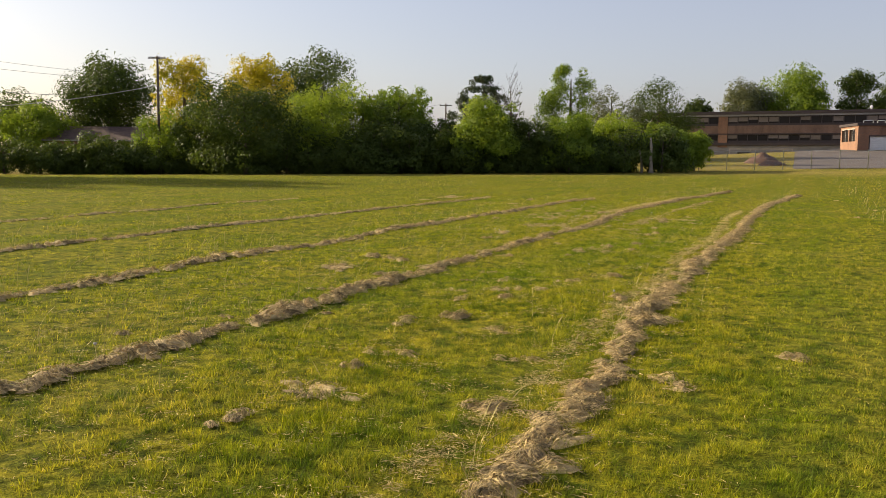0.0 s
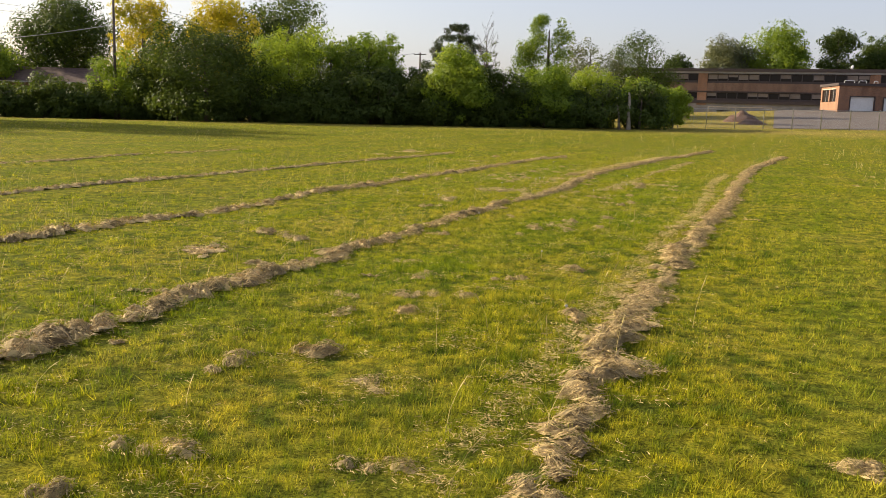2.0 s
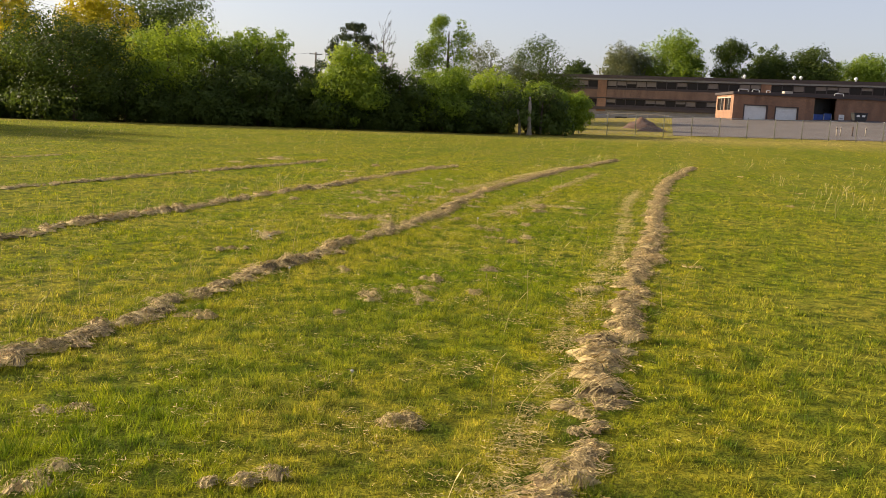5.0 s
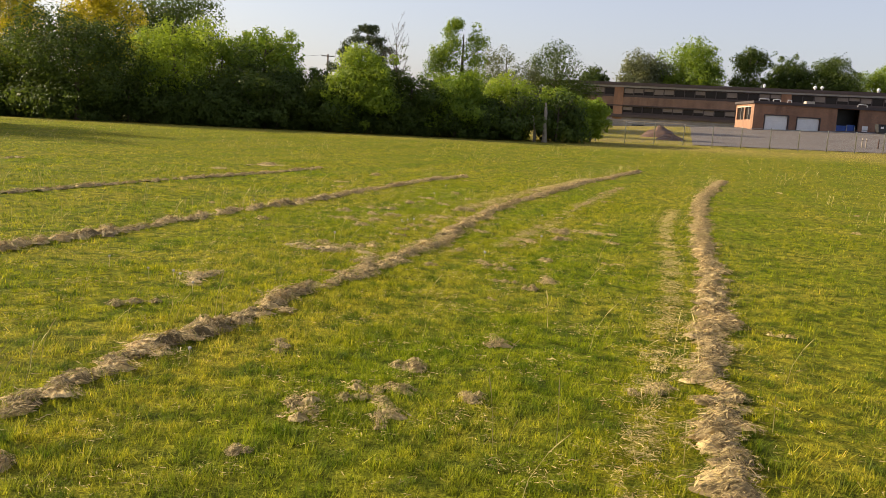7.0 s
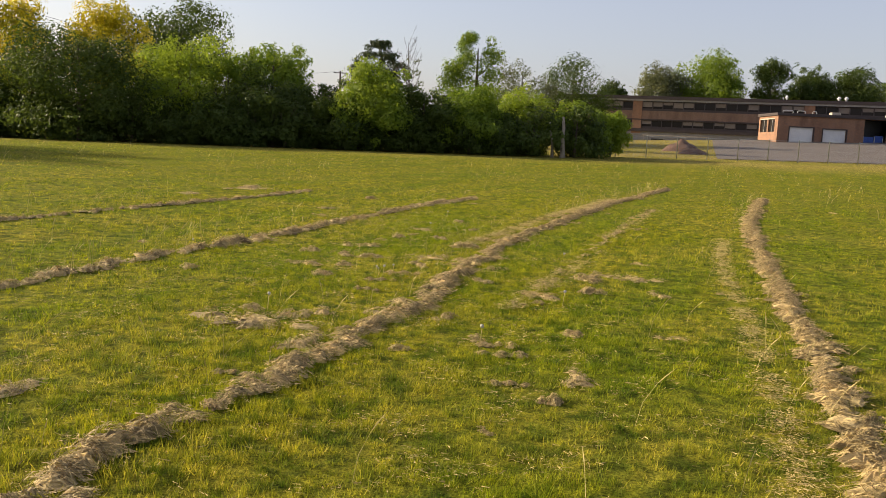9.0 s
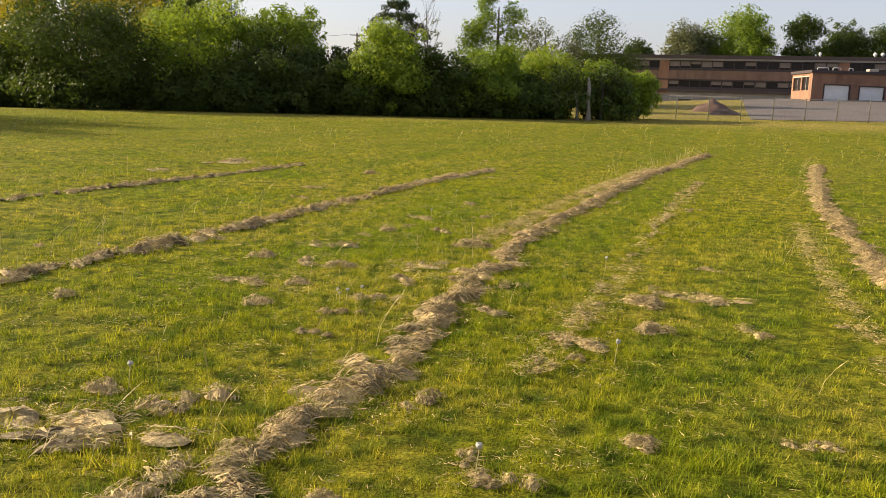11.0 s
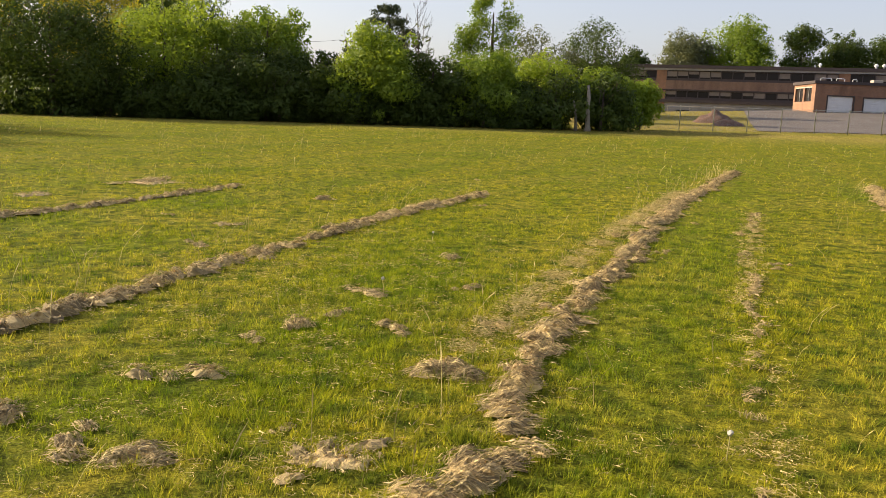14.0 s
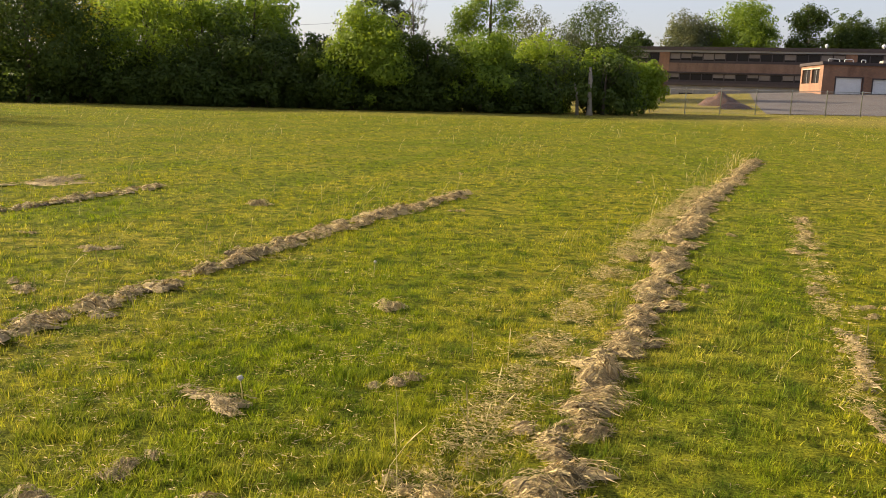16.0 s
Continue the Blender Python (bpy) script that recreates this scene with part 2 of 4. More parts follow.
# ---- windrows of cut hay ----
def smooth_line(points, every):
    pts = np.array(points, float)
    s = np.r_[0, np.cumsum(np.linalg.norm(np.diff(pts, axis=0), axis=1))]
    fine = np.arange(0, s[-1], every)
    x, y = np.interp(fine, s, pts[:, 0]), np.interp(fine, s, pts[:, 1])
    for _ in range(3):
        k = max(3, int(1.5 / every)) | 1
        pad = k // 2
        kernel = np.ones(k) / k
        x = np.convolve(np.r_[2 * x[0] - x[pad:0:-1], x, 2 * x[-1] - x[-2:-pad - 2:-1]], kernel, "valid")
        y = np.convolve(np.r_[2 * y[0] - y[pad:0:-1], y, 2 * y[-1] - y[-2:-pad - 2:-1]], kernel, "valid")
    return x, y, fine


def strands(rng, x, y, z, length, width, flat=0.35, along=None, spread_angle=3.1):
    """Loose stems: a thin sliver for each place."""
    n = len(x)
    a = rng.uniform(0, 2 * np.pi, n) if along is None else along + rng.normal(0, spread_angle, n)
    L, Wd = length * rng.uniform(0.5, 1.4, n), width * rng.uniform(0.6, 1.5, n)
    d = np.stack([np.cos(a), np.sin(a), rng.uniform(-0.2, flat, n)], -1)
    s = np.stack([-np.sin(a), np.cos(a), rng.normal(0, 0.7, n)], -1)
    p = np.stack([x, y, z], -1) - d * (L / 2)[:, None]
    v = np.stack([p - s * (Wd / 2)[:, None], p + s * (Wd / 2)[:, None], p + d * L[:, None]], 1).reshape(-1, 3)
    return v, np.arange(3 * n).reshape(-1, 3)


def cushion(q, high):
    """Height of a tuft at q of the way from its middle to its rim."""
    return high * np.clip(1 - q ** 2.2, 0, 1) ** 0.8


def hay_domes(rng, cx, cy, cz, turn, long_r, wide_r, high):
    """Felted undersides of the tufts: for each place a low, torn, tilted cushion."""
    n, sides = len(cx), 10
    u = np.array([0.0, 0.45, 0.8, 1.0])[None, :, None]
    a = np.linspace(0, 2 * np.pi, sides, endpoint=False)[None, None, :]
    ph = rng.uniform(0, 6.28, (n, 2))[:, :, None, None]
    edge = 0.85 + 0.2 * np.sin(2 * a + ph[:, 0]) + 0.16 * np.sin(3 * a + ph[:, 1]) + rng.normal(0, 0.16, (n, 1, sides))
    lx = u * np.cos(a) * edge * long_r[:, None, None]
    ly = u * np.sin(a) * edge * wide_r[:, None, None]
    tilt = rng.normal(0, 0.13, (n, 2))
    lz = 0.62 * cushion(u, high[:, None, None]) * (1 + rng.normal(0, 0.3, (n, 4, sides))) + tilt[:, 0, None, None] * lx + tilt[:, 1, None, None] * ly
    lz = np.maximum(lz, -0.02)
    ca, sa = np.cos(turn)[:, None, None], np.sin(turn)[:, None, None]
    v = np.stack([cx[:, None, None] + lx * ca - ly * sa, cy[:, None, None] + lx * sa + ly * ca, cz[:, None, None] + lz], -1).reshape(-1, 3)
    ids = np.arange(n * 4 * sides).reshape(n, 4, sides)
    nxt = np.roll(ids, -1, axis=2)
    f = np.stack([ids[:, :-1], nxt[:, :-1], nxt[:, 1:], ids[:, 1:]], -1).reshape(-1, 4)
    return v, f, tilt


def hay_hair(rng, cx, cy, cz, turn, long_r, wide_r, high, tilt, per_tuft, length, width):
    """Stems and flat locks combed along each tuft: they arch over its top and fray past its rim, some thick, most thin."""
    k = np.repeat(np.arange(len(cx)), per_tuft)
    n = len(k)
    q, b = rng.uniform(0, 1.4, n) ** 0.65, rng.uniform(0, 6.28, n)
    mx, my = q * np.cos(b) * long_r[k], q * np.sin(b) * wide_r[k]
    comb = 0.55 * np.sin(14 * mx + 1.7 * k) + rng.normal(0, 0.45, n)
    half = length * rng.uniform(0.3, 0.75, n)
    wide = width[k] * np.exp(rng.normal(0, 0.55, n))
    lift = rng.uniform(0.0, 0.018, n)
    rows_ = []
    for along, across, up in ((-1, 0, 0.0), (0, 1, 1.0), (1, 0, rng.uniform(-0.6, 1.3, n)), (0, -1, 1.0)):
        lx = mx + np.cos(comb) * half * along - np.sin(comb) * wide * across
        ly = my + np.sin(comb) * half * along + np.cos(comb) * wide * across
        r = np.hypot(lx / long_r[k], ly / wide_r[k])
        lz = np.maximum(cushion(r, high[k]) + np.where(r < 1.1, tilt[k, 0] * lx + tilt[k, 1] * ly, 0), 0.014) + 0.004 + lift * up + across * rng.normal(0, 0.5, n) * wide
        rows_.append(np.stack([cx[k] + lx * np.cos(turn[k]) - ly * np.sin(turn[k]), cy[k] + lx * np.sin(turn[k]) + ly * np.cos(turn[k]), cz[k] + lz], -1))
    v = np.stack(rows_, 1).reshape(-1, 3)
    return v, np.arange(4 * n).reshape(-1, 4)


def windrow(name, points, width, height, seed, label, gaps=0.0, per_tuft=90):
    """A ridge of raked hay: cushion after cushion, lying across the row, with thin places and breaks."""
    rng = np.random.RandomState(seed)
    x, y, s = smooth_line(points, 0.02)
    tx, ty = np.gradient(x), np.gradient(y)
    head = np.arctan2(ty, tx)
    full = np.clip(0.82 + 0.2 * soft_noise(s, 0 * s, 0.8, seed + 9) + 0.26 * soft_noise(s, 0 * s, 2.6, seed + 1) - gaps, 0.0, 1.15)
    places = np.cumsum(rng.uniform(0.045, 0.115, int(s[-1] / 0.08)))
    i = np.searchsorted(s, places[places < s[-1] - 0.05])
    i = i[rng.uniform(0, 1, len(i)) < np.clip(full[i] * 2.2 - 0.15, 0, 1)]
    n = len(i)
    big = np.clip(full[i], 0.4, 1.1) * rng.uniform(0.75, 1.2, n)
    off = 0.05 * soft_noise(s[i], 0 * i, 1.2, seed + 2) + rng.normal(0, 0.2 * width, n)
    cx, cy = x[i] + np.sin(head[i]) * off, y[i] - np.cos(head[i]) * off
    turn = head[i] - math.pi / 2 + rng.normal(0.25, 0.4, n)
    long_r, wide_r = width * 0.42 * big * rng.uniform(0.8, 1.3, n), 0.085 * (0.5 + 0.5 * big) * rng.uniform(0.75, 1.4, n)
    high = height * np.clip(full[i], 0.45, 1.1) * rng.uniform(0.55, 1.15, n) * np.clip(1.1 - np.abs(off) / width, 0.4, 1)
    cz = ground_z(cx, cy) + 0.004
    ob = tagged(new(name), label, "hay windrow", "windrows of cut hay on the field")
    v, f, tilt = hay_domes(rng, cx, cy, cz, turn, long_r, wide_r, high)
    tagged(part("hay_ridge", mesh_of("hay_ridge", v, f, M_HAY), M_HAY, ob), kind="stuff")
    grow = 1 + np.clip((np.hypot(cx - 2, cy - 12) - 14) / 14, 0, 2.2)
    v, f = hay_hair(rng, cx, cy, cz, turn, long_r, wide_r, high, tilt, per_tuft, 0.066, 0.0016 * grow)
    tagged(part("straw_layer", mesh_of("straw_layer", v, f, M_HAY), M_HAY, ob), kind="stuff")
    # thin torn wisps beside the ridge
    m = int(s[-1] * 130)
    j = rng.randint(0, len(x), m)
    o = rng.normal(0, 0.75 * width, m)
    wx, wy = x[j] + np.sin(head[j]) * o, y[j] - np.cos(head[j]) * o
    keep = soft_noise(wx, wy, 0.35, seed + 5) + 0.2 > rng.uniform(-0.4, 1.0, m)
    wx, wy = wx[keep], wy[keep]
    far = 1 + np.clip((np.hypot(wx - 2, wy - 12) - 14) / 14, 0, 2.2)
    v, f = strands(rng, wx, wy, ground_z(wx, wy) + rng.uniform(0.02, 0.05, len(wx)), 0.055, 0.003 * far, 0.3)
    tagged(part("torn_hay", mesh_of("torn_hay", v, f, M_HAY), M_HAY, ob), kind="stuff")
    return ob


ROW_A = [(-0.5, 2.0), (0.1, 3.9), (0.8, 6.0), (2.4, 11.25), (3.6, 14.4), (4.85, 17.6), (6.3, 22.0), (8.35, 27.7), (10.1, 32.4), (14.7, 42.8)]
ROW_B = [(-4.0, 2.5), (-3.1, 5.0), (-2.1, 7.55), (-1.15, 10.5), (0.0, 14.1), (1.26, 17.4), (2.5, 20.9), (3.6, 25.1), (4.15, 26.9), (5.0, 28.8), (5.95, 31.6), (7.75, 36.1), (12.9, 47.5)]
ROW_C = [(-6.0, 4.5), (-5.0, 8.5), (-4.15, 11.7), (-2.8, 15.75), (-1.5, 20.1), (-0.5, 23.0), (0.9, 27.0), (2.15, 31.0), (4.3, 36.8)]
ROW_D = [(-9.5, 7.0), (-7.55, 13.0), (-5.95, 18.9), (-4.15, 23.8), (-2.25, 29.7), (0.0, 36.0)]
ROW_E = [(-12.5, 14.0), (-10.8, 19.8), (-9.4, 27.0), (-7.5, 33.0)]
ROW_THIN = [(3.3, 20.7), (3.7, 21.8), (4.85, 25.0), (6.5, 29.4), (8.5, 34.6)]
windrow("windrow", ROW_A, 0.3, 0.075, 11, "long lumpy ridge of dry tan cut hay", per_tuft=150)
windrow("windrow", ROW_B, 0.29, 0.082, 23, "long lumpy ridge of dry tan hay with dark gaps", per_tuft=150)
windrow("windrow", ROW_C, 0.27, 0.085, 37, "narrow ridge of dry hay across the mown field", per_tuft=70)
windrow("windrow", ROW_D, 0.25, 0.08, 41, "low distant ridge of dry hay in the grass", gaps=0.1, per_tuft=40)
windrow("windrow", ROW_E, 0.26, 0.06, 59, "thin broken line of hay far across the field", gaps=0.3, per_tuft=30)
windrow("windrow", ROW_THIN, 0.13, 0.022, 67, "thin broken trail of pale straw on mown grass", gaps=0.62, per_tuft=40)
# flattened tracks of pale straw beside the first and second row
TRACK_A = [(-0.9, 2.2), (-0.36, 3.9), (0.39, 6.0), (0.9, 7.6), (2.0, 10.8), (3.3, 14.6), (4.2, 17.0), (5.1, 19.6), (6.4, 24.0), (7.9, 28.1)]
TRACK_B = [(3.3, 25.5), (3.76, 26.77), (4.22, 28.06), (5.12, 30.46), (6.07, 32.93), (8.5, 38.6)]

# ---- large structure: lot, school, garage ----
M_LOT = plain("lot_asphalt", (0.15, 0.13, 0.118), 0.9, 0, 0.2, 0.3, 0.01)


def brickwork(name, colour):
    """Brick in courses of 75 mm: joints, bricks of uneven tone, weather streaks."""
    m, nt, bs = material(name, 0.85)
    v = coords(nt, world_space=False)
    side = nt.nodes.new("ShaderNodeSeparateXYZ")
    nt.links.new(v, side.inputs[0])
    run = nt.nodes.new("ShaderNodeMath")
    run.operation = "ADD"
    nt.links.new(side.outputs["X"], run.inputs[0]), nt.links.new(side.outputs["Y"], run.inputs[1])
    flat = nt.nodes.new("ShaderNodeCombineXYZ")
    nt.links.new(run.outputs[0], flat.inputs["X"]), nt.links.new(side.outputs["Z"], flat.inputs["Y"])
    t = nt.nodes.new("ShaderNodeTexBrick")
    t.inputs["Scale"].default_value, t.inputs["Mortar Size"].default_value = 1.0, 0.006
    t.inputs["Brick Width"].default_value, t.inputs["Row Height"].default_value = 0.215, 0.075
    t.inputs["Color1"].default_value, t.inputs["Color2"].default_value = (*(c * 0.82 for c in colour), 1), (*(min(1, c * 1.18) for c in colour), 1)
    t.inputs["Mortar"].default_value = (0.16, 0.12, 0.095, 1)
    nt.links.new(flat.outputs[0], t.inputs["Vector"])
    dirt = ramp(nt, noise_tex(nt, coords(nt, (0.5, 0.5, 0.12)), 1.6, 6), (0.32, (0.72, 0.7, 0.7)), (0.6, (1.05, 1.04, 1.02)))
    nt.links.new(mix(nt, 1.0, t.outputs["Color"], dirt, "MULTIPLY"), bs.inputs["Base Color"])
    bump(nt, bs, t.outputs["Fac"], 0.4, -0.006)
    return m


M_BRICK = brickwork("tan_brick", (0.27, 0.14, 0.08))
M_BRICK_DIM = brickwork("brown_brick", (0.2, 0.12, 0.082))
M_CONCRETE = plain("grey_concrete", (0.24, 0.22, 0.21), 0.85, 0, 0.15, 0.6, 0.01)
M_FASCIA = plain("dark_brown_fascia", (0.045, 0.03, 0.028), 0.6, 0, 0.2, 0.6)
M_WHITE = plain("white_paint", (0.75, 0.74, 0.72), 0.5, 0, 0.06, 1.0)
M_FRAME = plain("window_frame_grey", (0.3, 0.29, 0.28), 0.5, 0, 0.1, 2.0)
M_STEEL = plain("galvanised_steel", (0.36, 0.37, 0.37), 0.45, 0.7, 0.15, 3.0)
M_BLUE = plain("blue_paint", (0.03, 0.08, 0.32), 0.5, 0, 0.2, 2.0)
M_BLACK = plain("black_plastic_and_dark_interior", (0.02, 0.02, 0.022), 0.5, 0, 0.2, 2.0)
M_DIRT = plain("bare_soil", (0.115, 0.062, 0.042), 0.95, 0, 0.35, 1.2, 0.06)
M_POLE = plain("weathered_pole_wood", (0.1, 0.075, 0.06), 0.9, 0, 0.3, 3.0, 0.01)
M_WIRE = plain("black_cable", (0.02, 0.02, 0.02), 0.6, 0, 0.1, 2.0)
M_ROOF = plain("brown_shingle", (0.12, 0.08, 0.065), 0.9, 0, 0.25, 2.0, 0.02)
M_GLASS, _nt, _b = material("dark_window_glass", 0.25)
_b.inputs["Base Color"].default_value = (0.022, 0.018, 0.016, 1)
_b.inputs["Specular IOR Level"].default_value = 0.2
M_CREAM = plain("cream_paint", (0.4, 0.34, 0.27), 0.6, 0, 0.1, 1.0)
M_BLIND = plain("pale_window_blind", (0.2, 0.165, 0.14), 0.7, 0, 0.15, 0.5)

M_LOT.node_tree.nodes["Principled BSDF"].inputs["Specular IOR Level"].default_value = 0.1

# grey lot behind the fence
LX, LY = np.meshgrid(np.linspace(0, 1, 30), np.linspace(100.5, 196, 40))
LX = (33 + (LY - 98) * 0.34) + LX * 110
lot_z = ground_z(LX, LY) + 0.05
ids = np.arange(LX.size).reshape(LX.shape)
lot = part("pavement", mesh_of("pavement", np.stack([LX, LY, lot_z], -1).reshape(-1, 3), np.stack([ids[:-1, :-1], ids[:-1, 1:], ids[1:, 1:], ids[1:, :-1]], -1).reshape(-1, 4), M_LOT, True), M_LOT)
tagged(lot, "worn grey asphalt lot in front of the garage", "pavement", kind="structure")


def school():
    """Two-storey brick school with ribbon windows; local x along the front, y into the building, z from its ground."""
    a, b = Vector((53.2, 210.5)), Vector((92.5, 193.0))
    turn = math.degrees(math.atan2(b.y - a.y, b.x - a.x))
    base = 3.55
    ob = thing("school_building", pose(a.x, a.y, base, 0, 0, turn), "long two-storey tan brick school with ribbon windows and dark flat roof", "building")
    x0, x1, deep = -16.0, 74.0, 14.0
    # rows: basement wall, lower windows, brick band, upper windows, fascia
    zw = {"low": (3.1, 5.0), "high": (7.1, 9.15)}
    part("basement_wall", boxed(x0, x1, 0, deep, -1.2, 2.45), M_CONCRETE, ob, "grey concrete plinth wall")
    part("ledge", boxed(x0, x1, -0.35, 0.3, 2.45, 3.1), M_FASCIA, ob, "dark brown panel band")
    part("brick_band", boxed(x0, x1, 0, deep, 5.25, 7.1), M_BRICK_DIM, ob)
    part("lintel", boxed(x0, x1, -0.12, 0.3, 5.0, 5.25), M_FASCIA, ob, "dark lintel")
    part("gutter", boxed(x0, x1, -0.3, 0.3, 9.25, 9.65), M_FRAME, ob, "pale grey gutter strip")
    part("roof", boxed(x0 - 0.3, x1 + 0.3, -0.6, deep, 9.65, 10.35), M_FASCIA, ob, "dark flat roof edge")
    # added black core in place of unlit rooms behind the windows
    part("dark_interior", boxed(x0 + 0.2, x1 - 0.2, 0.6, deep - 0.1, 2.45, 9.65), M_BLACK, ob)
    for k, xp in enumerate((-16.0, -0.1, 36.0, 72.0)):
        part("brick_pier", boxed(xp, xp + 2.1, -0.08, 0.6, 2.0, 9.25), M_BRICK, ob)
    rng = random.Random(5)
    for z0, z1 in zw.values():
        for xa, xb in ((-13.9, -0.1), (2.0, 36.0), (38.1, 72.0)):
            n = max(1, round((xb - xa) / 2.3))
            w = (xb - xa) / n
            for i in range(n):
                l = xa + i * w
                win = part("window", boxed(l + 0.06, l + w - 0.06, 0.3, 0.36, z0, z1), M_GLASS, ob)
                bm = bmesh.new()
                box(bm, l, l + 0.09, 0.1, 0.4, z0, z1), box(bm, l + w - 0.09, l + w, 0.1, 0.4, z0, z1)
                box(bm, l + 0.09, l + w - 0.09, 0.12, 0.4, z1 - 0.12, z1), box(bm, l + 0.09, l + w - 0.09, 0.12, 0.4, z0, z0 + 0.5)
                part("window_frame", bm, M_FASCIA, win)
                if rng.random() < 0.5:
                    drop = rng.uniform(0.4, 0.9) * (z1 - z0 - 0.7)
                    part("blind", boxed(l + 0.12, l + w - 0.12, 0.24, 0.29, z1 - 0.14 - drop, z1 - 0.14), M_BLIND, win)
    for xb in (4.5, 12.5, 22.5, 31.0):
        bm = boxed(xb, xb + 3.0, -0.05, 0.2, -0.1, 0.9)
        part("basement_window", bm, M_GLASS, ob)
    part("sign_board", boxed(25.0, 29.5, -0.25, -0.1, 0.9, 1.5), M_WHITE, ob, "white board on the plinth wall")
    rail = part("railing", boxed(3.0, 17.0, -3.05, -2.95, 1.5, 1.68), M_CREAM, ob, "pale rail on posts before the basement")
    for xr in np.linspace(3.2, 16.8, 4):
        part("rail_post", boxed(xr - 0.07, xr + 0.07, -3.04, -2.96, -1.0, 1.5), M_CREAM, rail)
    for xv, s in ((32.3, 0.34), (42.6, 0.42), (44.0, 0.42), (55.0, 0.4)):
        bm = bmesh.new()
        tube(bm, [(xv, 1.2, 10.3), (xv, 1.2, 10.7), (xv, 1.2, 10.9), (xv, 1.2, 11.15), (xv, 1.2, 11.35)], [s * 0.5, s * 0.5, s, s * 0.8, 0.1], 12)
        part("roof_fan", bm, M_WHITE, ob, "white mushroom-shaped roof vent")
    return ob


school()


def garage():
    """One-storey brick wing with two white roller doors and a tall open bay; local x along the front, y into the building."""
    ob = thing("garage_wing", pose(59.9, 147.47, 3.36, 0, 0, -4.0), "one-storey tan brick garage wing with white roller doors", "building")
    L, D, H = 43.0, 8.8, 4.75
    openings = [(1.9, 5.6, 0.05, 3.0), (7.1, 10.7, 0.3, 2.9), (13.4, 17.0, 0.1, 4.7)]
    xs = 0.0
    for l, r, z0, z1 in openings:
        part("front_wall", boxed(xs, l, 0, 0.4, -1.5, H), M_BRICK, ob)
        part("front_wall", boxed(l, r, 0, 0.4, z1, H), M_BRICK, ob)
        part("door_sill", boxed(l, r, 0, 0.4, -1.5, z0), M_CONCRETE, ob)
        xs = r
    part("front_wall", boxed(xs, L, 0, 0.4, -1.5, H), M_BRICK, ob)
    part("side_wall", boxed(0, 0.4, 0.4, D, -1.5, 2.2), M_BRICK, ob)
    part("side_wall", boxed(0, 0.4, 0.4, 1.4, 2.2, H), M_BRICK, ob)
    part("side_wall", boxed(0, 0.4, 4.3, 4.9, 2.2, 4.2), M_BRICK, ob)
    part("side_wall", boxed(0, 0.4, 8.2, D, 2.2, H), M_BRICK, ob)
    part("side_lintel", boxed(-0.03, 0.4, 1.4, 8.2, 4.2, 4.38), M_CREAM, ob, "white band above the side windows")
    part("side_wall", boxed(0, 0.4, 1.4, 8.2, 4.38, H), M_BRICK, ob)
    part("back_wall", boxed(0.4, L, D - 0.4, D, -1.5, H), M_BRICK, ob)
    part("end_wall", boxed(L - 0.4, L, 0.4, D - 0.4, -1.5, H), M_BRICK, ob)
    part("roof", boxed(-0.25, L + 0.25, -0.25, D + 0.25, H, H + 0.42), M_FASCIA, ob, "dark brown flat roof edge")
    part("inner_floor", boxed(0.4, L - 0.4, 0.4, D - 0.4, -0.2, 0.02), M_CONCRETE, ob)
    for y0, y1 in ((1.4, 4.3), (4.9, 8.2)):
        w = (y1 - y0) / 2
        for i in range(2):
            win = part("window", boxed(0.2, 0.26, y0 + i * w + 0.05, y0 + (i + 1) * w - 0.05, 2.25, 4.18), M_GLASS, ob)
            part("window_frame", boxed(0.1, 0.3, y0 + i * w - 0.04, y0 + i * w + 0.05, 2.2, 4.2), M_FRAME, win)
    for l, r, z0, z1 in openings[:2]:
        door = part("roller_door", boxed(l + 0.02, r - 0.02, 0.22, 0.28, z0, z1), M_WHITE, ob, "closed white roller door")
        n = 9
        for i in range(n):
            h = (z1 - z0) / n
            part("door_slat", boxed(l + 0.12, r - 0.12, 0.18, 0.22, z0 + i * h + 0.03, z0 + (i + 1) * h - 0.015, bevel=0.012), M_WHITE, door)
        bm = bmesh.new()
        box(bm, l - 0.16, l, -0.05, 0.2, z0, z1 + 0.16), box(bm, r, r + 0.16, -0.05, 0.2, z0, z1 + 0.16), box(bm, l, r, -0.05, 0.2, z1, z1 + 0.16)
        part("door_frame", bm, M_FASCIA, ob, "dark brown door frame")
    l, r, z0, z1 = openings[2]
    # black sheet that stands in for the shade deep inside the open bay
    part("bay_darkness", boxed(l - 0.4, r + 0.4, 3.0, 3.2, 0, H), M_BLACK, ob)
    part("bay_panel", boxed(l + 0.1, l + 2.0, 0.9, 1.0, 0.1, 2.1), M_BLUE, ob, "blue painted gate leaf")
    part("bay_panel", boxed(l + 2.1, r - 0.15, 0.9, 1.0, 0.1, 2.3), M_BLUE, ob, "blue painted gate leaf")
    for xp in (l + 0.25, l + 2.0, r - 0.3):
        part("bay_post", tube(bmesh.new(), [(xp, 0.6, 0), (xp, 0.6, 2.2)], [0.07, 0.07], 8), M_STEEL, ob)
    # white vent pipes and small fans on the flat roof
    for xa, xb in ((1.7, 3.3), (4.0, 5.2), (6.4, 7.0), (17.9, 19.4)):
        zr = H + 0.42
